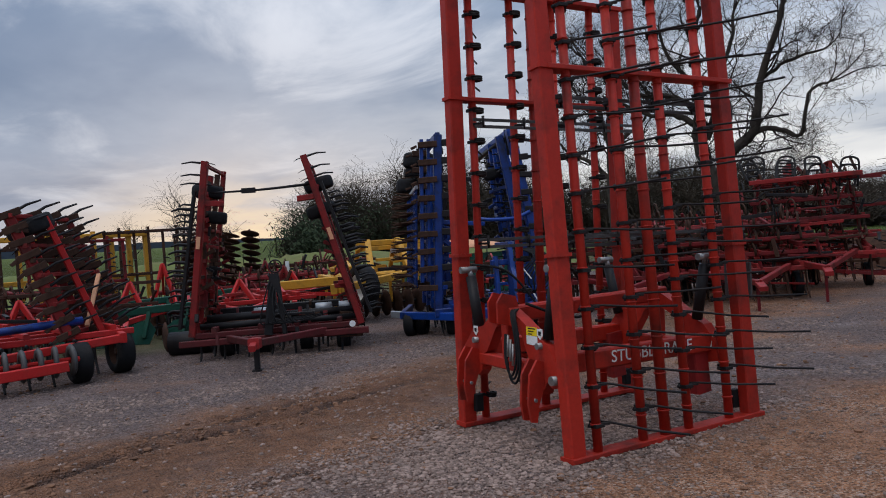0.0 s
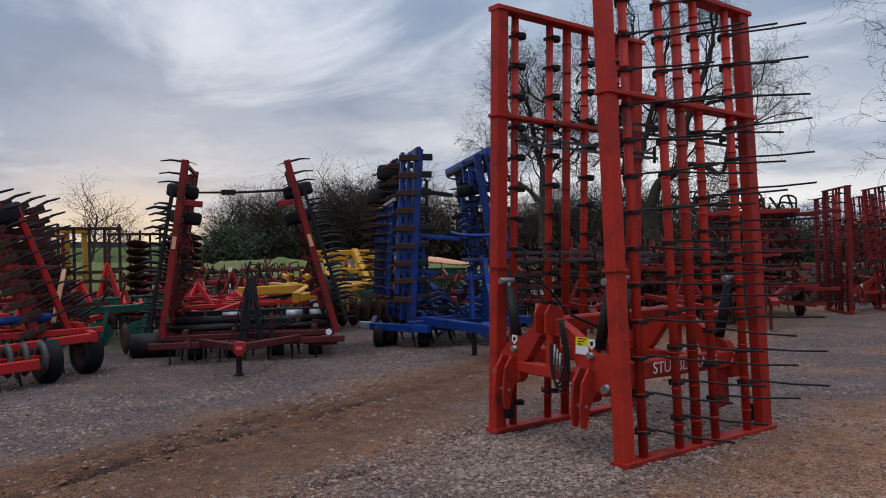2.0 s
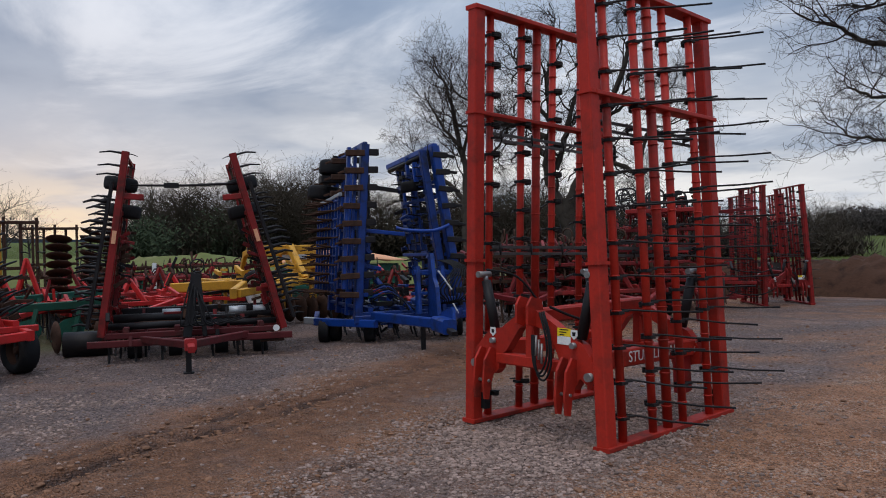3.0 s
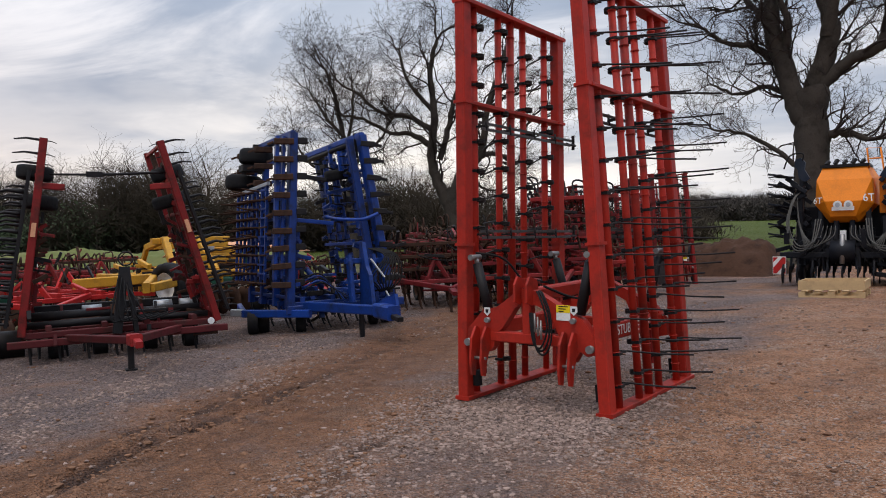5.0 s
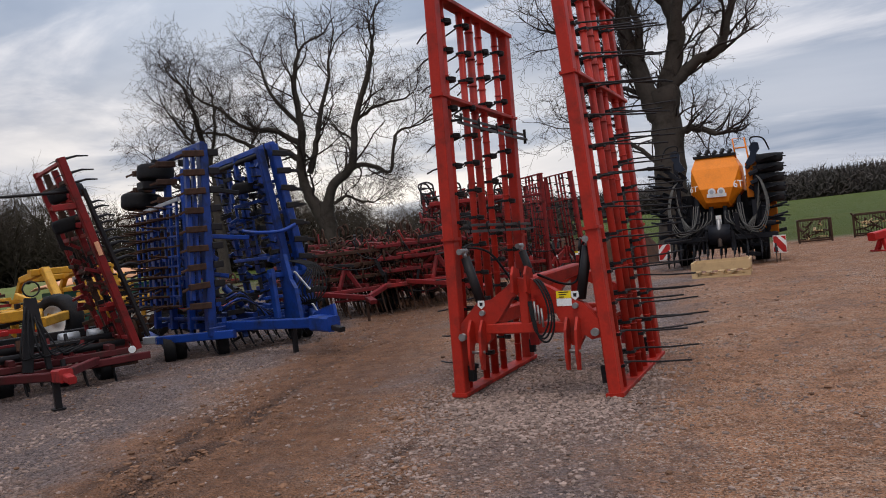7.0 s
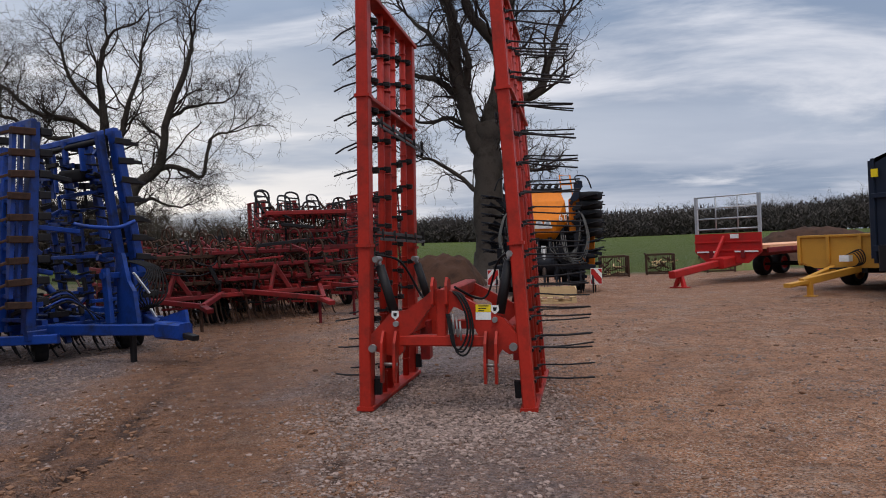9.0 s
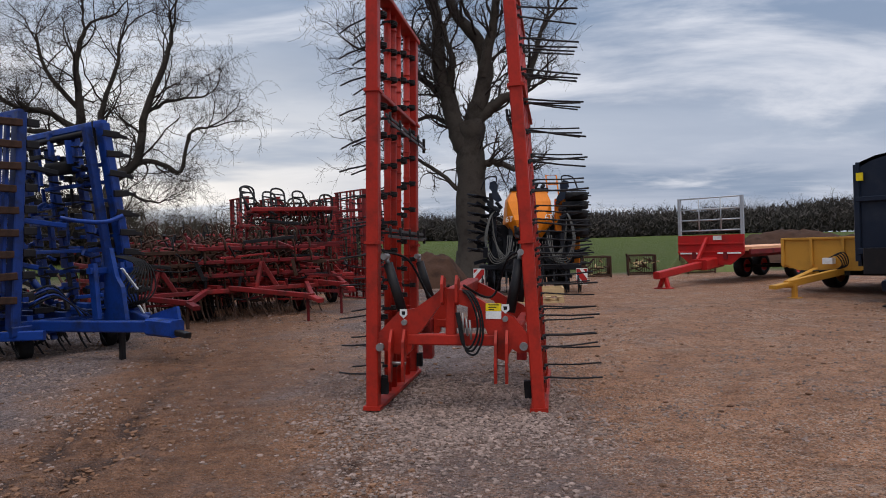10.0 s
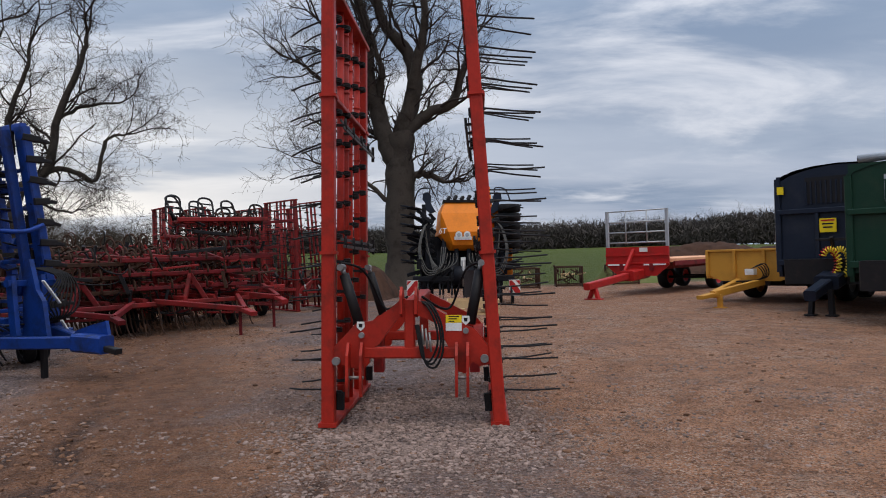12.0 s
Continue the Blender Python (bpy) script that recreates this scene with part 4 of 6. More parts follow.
    for j in range(11):
        z = .88 + .16 * j
        part("harrow_bar", Shape().beam((-1.31 + .07 * (z - .85), .25, z), (-1.31 + .07 * (z - .85), 2.1, z), .03, .03), BLUE if j % 3 else RUST, lw)
        for i in range(6):
            piece("tine", ROD_RUST, lw, pose(-1.33 + .07 * (z - 1), .7 + .28 * i, z, 0, -90 + random.uniform(-12, 12), 0))
    for j in range(14):
        z = .9 + .17 * j
        q = (z - .45) / 2.97
        for i in range(0, 5, 2):
            piece("tine", ROD_SHORT, rw, pose(.85 - .45 * q, .45 + .38 * i, z, 0, -90 + random.uniform(-12, 12), 0))
        piece("tine", ROD, lw, pose(-.25, 1.9, z, 0, -90 + random.uniform(-20, 20), random.uniform(-20, 20)))
    part("hanging_gang", Shape().beam((-.28, 1.9, .7), (-.22, 1.9, 3.1), .05, .06), BLACK, lw)
    # cross ties, pipes and brackets inside the wings
    for z, x0, x1 in ((1.95, -.85, -.05), (2.72, -.80, -.15), (1.35, -.9, -.5)):
        part("wing_brace", Shape().beam((x0, .1, z), (x1, .2, z - .08), .07, .07), BLUE if z < 2.5 else BLACK, lw)
    part("wing_brace", Shape().tube(spline([Vector((.70, -.1, 2.02)), Vector((.40, -.12, 1.92)), Vector((-.05, -.1, 1.93)), Vector((-.25, .0, 1.98))], 4), .035, 6), BLUE, rw)
    part("wing_brace", Shape().beam((.62, .1, 2.55), (.30, 1.2, 2.48), .05, .06), BLUE, rw)
    part("wing_brace", Shape().beam((.70, .1, 1.5), (.45, 1.8, 1.5), .06, .06), BLUE, rw)
    for k in range(190):
        s = -1 if k % 2 else 1
        q = random.uniform(0, .9) if s > 0 else random.uniform(0, .6)
        a = Vector(((-.98 + .2 * q if s < 0 else .93 - .45 * q) - s * random.uniform(.0, .22), random.uniform(.1, 2.1), .5 + 2.85 * q))
        d = random.choice((Vector((-s * random.uniform(.05, .22), 0, random.uniform(-.1, .1))), Vector((0, random.uniform(.15, .4), 0)), Vector((-s * .03, 0, random.uniform(.2, .6)))))
        part("strut", Shape().beam(a, a + d, random.uniform(.03, .09), random.uniform(.03, .09)), random.choice((BLACK, BLUE, BLUE)), lw if s < 0 else rw)
    for k in range(110):
        a = Vector((random.uniform(-1.0, .9), random.uniform(-.2, 2.2), random.uniform(.2, .95)))
        d = random.choice((Vector((random.uniform(.15, .5), 0, 0)), Vector((0, random.uniform(.2, .6), random.uniform(-.1, .1))), Vector((0, .05, random.uniform(.1, .3)))))
        part("strut", Shape().beam(a, a + d, random.uniform(.03, .09), random.uniform(.03, .09)), random.choice((BLACK, BLACK, BLUE)), th)


red_folded()
blue_folded()


def raised_wing_cultivator():
    """The red cultivator with one wing swung up, on four small tyres."""
    m = stand(.28, 12.15, 8)
    th = root("winged_cultivator", m, "red trailed cultivator with a raised wing and black tyres", "cultivator")
    centre_frame(th, RED2, 2.4, 1.6, .62, 3, S_DARK, 8)
    part("front_bar", Shape().beam((-2.2, -.5, .38), (.95, -.35, .55), .1, .12), RED2, th)
    part("side_bar", Shape().beam((.95, -.4, .55), (1.15, 1.3, .62), .1, .14), RED2, th)
    part("long_ram", Shape().tube([(-1.6, -.2, .78), (.5, .0, .85)], .06, 10), BLUE, th, "dark blue hydraulic ram")
    for x in (-1.5, -1.2, -.9, -.6, -.3, 0, .3):
        piece("tine", S_DARK, th, pose(x, -.42, .55))
    wheel(th, pose(.35, -.35, .29, 0, 90, 5), .30, .24, RUST)
    wheel(th, pose(1.02, .12, .32, 0, 90, 5), .33, .26, RUST)
    b, t = Vector((.32, 0, .6)), Vector((-.36, 0, 2.45))
    wing = part("wing", Shape().beam(b, t, .14, .14), RED3, th, "raised red wing with black tines and a tyre")
    w = t - b
    out = Vector((.84, 0, .54))
    for i in range(1, 4):
        y = .45 * i
        part("rail", Shape().beam(b + Vector((.34 * i, y, 0)), t + Vector((.34 * i, y, 0)), .1, .1), RED3, wing)
    for j in range(9):
        c = b + w * (.05 + .93 * j / 8)
        part("rung", Shape().beam(c + Vector((0, -.1, 0)), c + Vector((1.12, 1.45, 0)), .06, .06), RUST if j % 2 else RED3, wing)
        for i in range(4):
            piece("tine", ROD, wing, Matrix.Translation(c + Vector((.32 * i, .1 + .4 * i, 0))) @ out.to_track_quat("Z", "Y").to_matrix().to_4x4() @ Matrix.Scale(1.3, 4))
            if i == 0:
                piece("tine", ROD, wing, Matrix.Translation(c) @ (-out).to_track_quat("Z", "Y").to_matrix().to_4x4() @ Matrix.Scale(.5, 4))
    plate = Shape().beam((-.16, 0, 0), (.16, 0, 0), .07, .10).beam((-.16, 0, 0), (-.26, 0, -.03), .06, .05).mesh("tine_bracket", RUST)
    for j in range(10):
        c = b + w * (.04 + .95 * j / 9)
        for i in range(4):
            piece("tine_bracket", plate, wing, Matrix.Translation(c + Vector((.34 * i, .45 * i - .06, 0))) @ Matrix.Rotation(radians(-20 + random.uniform(-5, 5)), 4, "Y"))
    for x in (.16, .5):
        part("rail", Shape().beam(b + Vector((x, .2, 0)), t + Vector((x, .2, -.05)), .08, .09), RED2, wing)
    ring = Shape().lathe([(.10, -.03), (.20, -.03), (.23, 0), (.20, .03), (.10, .03)], Matrix.Rotation(radians(90), 4, "Y"), 14).mesh("packer_ring", IRON)
    for k in range(13):
        piece("packer_ring", ring, th, pose(-2.2 + .2 * k, -.62, .36, 0, 0, random.uniform(-4, 4)))
    part("packer_axle", Shape().tube([(-2.4, -.62, .36), (.3, -.62, .36)], .04, 8), RED2, th)
    part("low_beam", Shape().beam((-2.4, -.95, .22), (.12, -.80, .30), .10, .14), RED2, th)
    wheel(wing, Matrix.Translation(b + w * .88 + Vector((.25, .4, .05))) @ w.normalized().to_track_quat("Z", "Y").to_matrix().to_4x4(), .33, .24, RUST)
    for dx in (0, .5):
        part("stay", Shape().beam((.1 + dx, .2, .75), (.45 + dx, .8, 1.5), .06, .05), PEACH if dx else RED2, th)


raised_wing_cultivator()


def yellow_disc():
    m = stand(7.63, 16.5, -14)
    th = root("disc_harrow", m, "yellow trailed disc harrow on two white-rimmed tyres", "disc harrow")
    for y in (-1.0, -.2, .7, 1.5):
        part("frame_beam", Shape().beam((-1.35, y, .95), (1.4, y, .95), .14, .14), YELLOW, th)
    for x in (-1.35, -.5, .5, 1.4):
        part("frame_rail", Shape().beam((x, -1.1, .98), (x, 1.6, .98), .12, .12), YELLOW, th)
    for x in (-.45, .45):
        part("arch", Shape().beam((x, -.9, 1.0), (x * .8, -.1, 1.75), .14, .18).beam((x * .8, -.1, 1.75), (x, .9, 1.6), .12, .14).beam((x, .9, 1.6), (x, 1.5, 1.0), .1, .12), YELLOW, th)
    part("arch_tie", Shape().beam((-.6, .1, 1.72), (1.2, .1, 1.72), .16, .14).beam((-.5, .9, 1.6), (1.5, .9, 1.6), .14, .12), YELLOW, th)
    part("drawbar", Shape().beam((-.9, -1.0, .95), (-1.5, -2.3, .8), .14, .2).beam((.3, -1.0, .95), (-1.4, -2.3, .8), .14, .16), YELLOW, th)
    part("front_beam", Shape().beam((-2.5, -1.1, .92), (.2, -.95, .95), .16, .2), YELLOW, th)
    part("rear_screen", Shape().beam((1.0, 1.2, 1.4), (1.9, 1.2, 1.4), .3, .3).beam((.9, 1.4, 1.1), (2.1, 1.4, 1.1), .2, .2), YELLOW, th)
    disc = Shape().lathe([(.001, -.02), (.24, .03), (.30, .07), (.30, .078), (.23, .045), (.001, 0)], Matrix.Rotation(radians(90), 4, "Y"), 18).mesh("disc", RUST)
    for y, s in ((-.7, 14), (.9, -14)):
        for k in range(12):
            piece("disc", disc, th, pose(-1.5 + .26 * k, y, .32, 0, 0, s))
        part("disc_axle", Shape().tube([(-1.55, y, .32), (1.5, y, .32)], .03, 8), BLACK, th)
        for k in range(5):
            part("hanger", Shape().beam((-1.3 + .65 * k, y, .34), (-1.3 + .65 * k, y, .95), .06, .1, (0, 1, 0)), YELLOW, th)
    wheel(th, pose(-.76, -1.45, .76, 0, 90, 22), .50, .34, WHITE)
    part("wheel_leg", Shape().beam((-.9, -1.0, .95), (-.80, -1.42, .78), .12, .14), YELLOW, th)
    wheel(th, pose(1.42, -.65, .54, 0, 90, 30), .54, .36, WHITE)
    part("headboard_sign", Shape().beam((.2, .0, 1.5), (.8, .0, 1.5), .03, .12), GALV, th)
    roller(th, 1.9, .35, 2.8, .3, RUST)
    for k in range(30):
        a = Vector((random.uniform(-1.3, 1.3), random.uniform(-1.0, 1.4), random.uniform(.95, 1.35)))
        d = random.choice((Vector((random.uniform(.3, .8), 0, 0)), Vector((0, random.uniform(.3, .7), random.uniform(-.1, .2)))))
        part("strut", Shape().beam(a, a + d, random.uniform(.05, .1), random.uniform(.05, .12)), YELLOW if k % 4 else BLACK, th)


yellow_disc()

# ---- open red cultivators ----


def cultivator(x, y, turn, W, D, z, mat, dark, rows, n, tine, label, layers=(), mast=0.0, drawbar=1.4, curls=False, wheels=True, name="cultivator", dz=0.0, clutter=16):
    th = root(name, stand(x, y, turn, dz=dz), label, "cultivator", "parked cultivators")
    centre_frame(th, mat, W, D, z, rows, tine, n)
    if drawbar:
        for s in (-.3, .3):
            part("drawbar", Shape().beam((W * s, 0, z + .05), (0, -drawbar, z - .12), .09, .1), mat, th)
        part("drawbar_stand", Shape().beam((0, -drawbar * .9, z - .1), (0, -drawbar * .9, 0), .05, .05, (0, 1, 0)), dark, th)
        part("nose", Shape().beam((0, -drawbar * .95, z - .12), (0, -drawbar - .3, z - .2), .14, .08), mat, th)
    if mast:
        part("mast", Shape().beam((-.25, .1, z), (0, .3, z + mast), .07, .09).beam((.25, .1, z), (0, .3, z + mast), .07, .09).beam((0, .3, z + mast), (0, D, z + .15), .06, .08), mat, th)
    if wheels:
        for sx in (-.42, .42):
            wheel(th, pose(W * sx, D * .5, .25, 0, 90, 0), .26, .16, dark)
    for lz, lw, ld, tip in layers:
        q = pose(0, D * .2, lz, tip, 0, 0)
        for i in range(4):
            yy = ld * i / 3
            part("wing_beam", Shape().beam(q @ Vector((-lw / 2, yy, 0)), q @ Vector((lw / 2, yy, 0)), .08, .08), mat if i % 2 else dark, th)
            for k in range(7):
                xx = -lw / 2 + lw * (k + .5) / 7
                piece("tine", tine, th, q @ pose(xx, yy, .02, random.choice((80, 100, 0, 10)), random.uniform(-10, 10), random.uniform(-15, 15)))
        for sx in (-.45, -.15, .15, .45):
            part("wing_rail", Shape().beam(q @ Vector((lw * sx, 0, .05)), q @ Vector((lw * sx, ld, .05)), .07, .07), mat, th)
            part("wing_prop", Shape().beam(q @ Vector((lw * sx, ld * .5, 0)), (W * sx * .9, D * .5, z), .05, .06, (0, 1, 0)), dark, th)
    for k in range(clutter):
        top = max([z + .3] + [l[0] + .15 for l in layers])
        a = Vector((random.uniform(-W / 2, W / 2), random.uniform(-.1, D), random.uniform(.3, top)))
        d = random.choice((Vector((random.uniform(.4, 1.3), random.uniform(-.1, .1), random.uniform(-.1, .1))), Vector((random.uniform(-.1, .1), random.uniform(.3, .9), random.uniform(-.15, .3))), Vector((random.uniform(-.2, .2), random.uniform(-.2, .2), random.uniform(.2, .45)))))
        if k % 3:
            part("strut", Shape().beam(a, a + d, random.uniform(.03, .07), random.uniform(.03, .08)), random.choice((mat, dark, RUST, BLACK)), th)
        else:
            part("hose", Shape().tube(spline([a, a + d * .3 + Vector((0, 0, -.1)), a + d * .7 + Vector((0, -.1, -.12)), a + d], 3), .014, 5), RUBBER, th)
    if curls:
        ring = Shape().tube(arc((0, 0, 0), .16, -60, 230, 12, "yz"), .018, 6).mesh("coil", RUST)
        for k in range(9):
            piece("coil", ring, th, pose(-W * .45 + W * .9 * k / 8, D * random.uniform(.3, .8), curls + random.uniform(-.05, .08), 0, 0, random.uniform(-30, 30)))
    return th


def hoop(w, h):
    """An open tine guard: a bent bar with a cross tie."""
    s = Shape()
    s.tube(spline([Vector((-w / 2, 0, 0)), Vector((-w / 2, 0, h * .8)), Vector((-w / 4, 0, h)), Vector((w / 4, 0, h)), Vector((w / 2, 0, h * .8)), Vector((w / 2, 0, 0))], 4), .024, 6)
    for z in (.25, .5, .75):
        s.tube([(-w / 2, 0, h * z), (w / 2, 0, h * z)], .018, 6)
    return s.mesh("hoop", BLACK)


# the dense red row beside the blue machine
cultivator(10.6, 11.4, -38, 2.9, 1.7, .60, RED4, RUST, 4, 9, S_RUST, "weathered red spring-tine cultivator in a dense row", ((0.87, 2.7, 1.2, 2), (1.15, 2.7, 1.2, 3), (1.42, 2.5, 1.0, 4)), .5, 1.0, clutter=80)
cultivator(12.1, 9.9, -40, 3.0, 1.8, .62, RED3, RED4, 4, 9, S_RUST, "red spring-tine cultivator with rusty coil tines folded on top", ((0.92, 2.7, 1.2, 2), (1.2, 2.9, 1.3, -3), (1.48, 2.8, 1.1, 3)), .55, 1.7, curls=1.74, clutter=90)
cultivator(12.9, 12.0, -35, 3.0, 1.8, .62, RED4, RUST, 4, 8, S_RUST, "dark red cultivator with folded wings", ((1.02, 2.7, 1.2, 2), (1.3, 2.8, 1.4, 4), (1.6, 2.7, 1.2, 2)), .4, 0, curls=1.92, clutter=70)
cultivator(14.6, 11.2, -42, 2.8, 1.9, .70, RED3, RUST, 3, 7, S_RED, "red cultivator with folded wings behind its neighbours", ((1.07, 2.7, 1.2, 2), (1.35, 2.6, 1.3, 2), (1.62, 2.6, 1.2, 3)), .5, 0, clutter=70)
tall = cultivator(14.6, 10.1, -50, 2.8, 1.8, .75, RED3, RED4, 4, 8, S_RUST, "red cultivator carrying a high stack of folded harrow hoops", ((1.1, 2.6, 1.4, 2), (1.5, 2.4, 1.4, 0), (1.95, 2.2, 1.2, 4), (2.40, 2.0, .8, -6)), .6, 2.7, clutter=80)
HOOP = hoop(.34, .62)
for k in range(4):
    for j in range(2):
        piece("hoop", HOOP, tall, pose(-.95 + .60 * k, .4 + .6 * j, 2.46 - .10 * k + random.uniform(-.12, .05), random.uniform(-30, -5), random.uniform(-10, 10), random.uniform(-30, 30)))
part("toolbar", Shape().beam((-1.1, .2, 2.40), (1.1, .2, 2.42), .09, .1), RED3, tall)
# yard of parked machines behind the red folded one
back = (
    (1.9, 16.3, -12, 3.0, 1.6, .66, RED2, RED4, S_DARK, .6), (3.9, 15.3, -8, 3.0, 1.5, .70, RED2, RED3, S_DARK, .45),
    (.0, 15.6, 5, 2.6, 1.5, .60, RED2, RED3, S_RUST, .5), (-2.0, 14.6, 12, 2.6, 1.5, .62, RED2, RED4, S_DARK, .5), (-.6, 18.6, 0, 2.8, 1.6, .62, RED2, RED3, S_RUST, .9),
    (3.0, 19.0, -8, 3.0, 1.6, .62, RED2, RED3, S_RUST, .9), (6.0, 19.2, -20, 2.8, 1.6, .62, RED3, RED4, S_RUST, .6), (4.8, 22.2, -10, 3.0, 1.6, .62, RED4, RUST, S_RUST, .6),
    (8.6, 21.6, -10, 2.8, 1.6, .62, RED3, RUST, S_RUST, .5), (-3.8, 17.4, 10, 2.8, 1.6, .62, RED2, RED3, S_RUST, .8), (-5.6, 15.4, 15, 2.6, 1.5, .62, RED3, RED4, S_RUST, .7), (10.6, 15.6, -25, 2.8, 1.5, .62, RED3, RUST, S_RUST, .5),
    (.9, 18.0, 4, 2.4, 1.4, .75, RED4, RUST, S_RUST, 1.0), (-2.2, 20.5, 0, 2.8, 1.6, .7, RED3, RUST, S_RUST, .9), (-1.2, 16.9, 8, 2.4, 1.4, .7, RED4, RUST, S_RUST, .8), (5.9, 18.2, -16, 2.2, 1.2, .62, RED2, RED4, S_DARK, .5), (7.2, 25.0, -16, 2.8, 1.4, .62, RED4, RUST, S_RUST, .6))
for x, y, turn, W, D, z, a, b, tn, mast in back:
    cultivator(x, y, turn, W, D, z, a, b, 3, 7, tn, "bright red cultivator parked in the crowded yard" if a is RED2 else "weathered red cultivator parked in the crowded yard", ((random.uniform(.95, 1.15), 2.3, 1.0, random.uniform(-4, 4)),) if a is not RED2 else (), mast, random.uniform(.7, 1.2), clutter=30)


def green_plough(x, y, turn):
    th = root("plough", stand(x, y, turn), "green plough with worn steel discs beside the red machines", "plough")
    part("beam", Shape().beam((-1.2, 0, .75), (1.3, .4, .8), .12, .14), GREEN2, th)
    disc = Shape().lathe([(.001, -.02), (.20, .02), (.27, .05), (.27, .06), (.19, .03), (.001, 0)], Matrix.Rotation(radians(90), 4, "Y"), 18).mesh("disc", RUST)
    for k in range(4):
        x0 = -1.0 + .65 * k
        part("leg", Shape().beam((x0, .05 * k, .75), (x0 - .1, .05 * k - .1, .3), .07, .12, (0, 1, 0)), GREEN2, th)
        part("mouldboard", Shape().plate([(-.35, 0), (.1, -.05), (.25, .2), (.15, .4), (-.1, .35), (-.3, .2)], .025, pose(x0 - .12, .05 * k - .1, .22, 75, 0, 30)), GREEN2, th)
        piece("disc", disc, th, pose(x0 + .25, .05 * k - .25, .29, 0, 0, 20))


green_plough(1.7, 14.5, -20)
green_plough(3.2, 17.6, 10)
green_plough(8.0, 23.5, 20)


def tall_frame(x, y, turn, W, H, mat, label, n=8, bar=.07, tines=.8):
    """A harrow stood on end: a tall grid frame."""
    th = root("folded_harrow", stand(x, y, turn), label, "harrow", "folded harrows")
    for i in range(n):
        xx = -W / 2 + W * i / (n - 1)
        part("upright", Shape().beam((xx, 0, 0), (xx, .1, H * (.94 + .06 * (i % 2))), bar, bar, (0, 1, 0)), mat, th)
        for j in range(6):
            if random.random() < tines:
                piece("tine", ROD, th, pose(xx, .05, .5 + (H - .6) * j / 5, 90, 0, random.uniform(-20, 20)))
    for z in (.25, H * .5, H * .95):
        part("crossbar", Shape().beam((-W / 2 - .05, .05, z), (W / 2 + .05, .05, z), bar, bar + .01), mat, th)
    return th


tall_frame(.9, 21.6, 8, 4.4, 2.45, YELLOW, "tall yellow folded harrow frame in the back row", 11, .12, .15)
tall_frame(1.3, 20.6, 10, 2.2, 2.3, RED4, "dark red harrow stood on end", 7)
tall_frame(2.9, 21.4, -5, 1.8, 2.5, RUST, "rust-brown harrow stood on end", 6)
tall_frame(-.9, 20.6, 6, 1.8, 2.2, RUST, "rust-brown harrow stood on end", 6)
tall_frame(5.2, 25.5, -10, 1.5, 2.4, RUST, "rust-brown harrow stood on end", 6)


def disc_stack(x, y, turn, h):
    th = root("disc_gang", stand(x, y, turn), "gang of dark discs stood on end", "disc gang", "disc gangs")
    d = Shape().lathe([(.001, -.02), (.22, .03), (.29, .06), (.29, .07), (.2, .04), (.001, 0)], Matrix.Identity(4), 16).mesh("disc", RUST)
    part("axle", Shape().tube([(0, 0, 0), (.05, 0, h)], .03, 8), BLACK, th)
    k = .3
    while k < h:
        piece("disc", d, th, pose(.05 * k / h, 0, k, random.uniform(-6, 6), 20, 0))
        k += .2


for x, y, t, h in ((4.9, 21.0, 0, 2.2), (5.7, 23.5, 20, 2.3), (6.3, 23.4, 40, 2.3), (3.9, 20.0, 60, 2.0)):
    disc_stack(x, y, t, h)


def covered_trailer():
    th = root("covered_implement", stand(11.5, 19.5, -20), "green implement under a pale orange cover", "implement")
    part("body", Shape().box((0, 0, .8), (3.4, 1.5, .7)).beam((-1.5, -.7, .3), (1.6, -.7, .3), .2, .6), GREEN2, th)
    s = Shape()
    n = 8
    vs = [(-1.9 + 3.8 * i / n, yy, 1.2 + .35 * math.sin(math.pi * min(max((i + .6) / (n + 1), 0), 1)) * (1 if abs(yy) < .5 else .35) + random.uniform(-.03, .03)) for i in range(n + 1) for yy in (-.9, -.45, .45, .9)]
    s.add(vs, [(i * 4 + j, i * 4 + j + 1, (i + 1) * 4 + j + 1, (i + 1) * 4 + j) for i in range(n) for j in range(3)], True)
    cover = part("cover", s, PEACH, th, "pale orange sheet")
    md = cover.modifiers.new("thickness", "SOLIDIFY")
    md.thickness = .03


covered_trailer()


def marker_post(x, y):
    th = root("marker_post", stand(x, y), "short white marker post at the edge of the grass", "post")
    part("shaft", Shape().beam((0, 0, -.05), (0, 0, 1.25), .1, .1, (0, 1, 0)), WHITE, th)


marker_post(7.2, 22.6)

# ---- seed drill ----


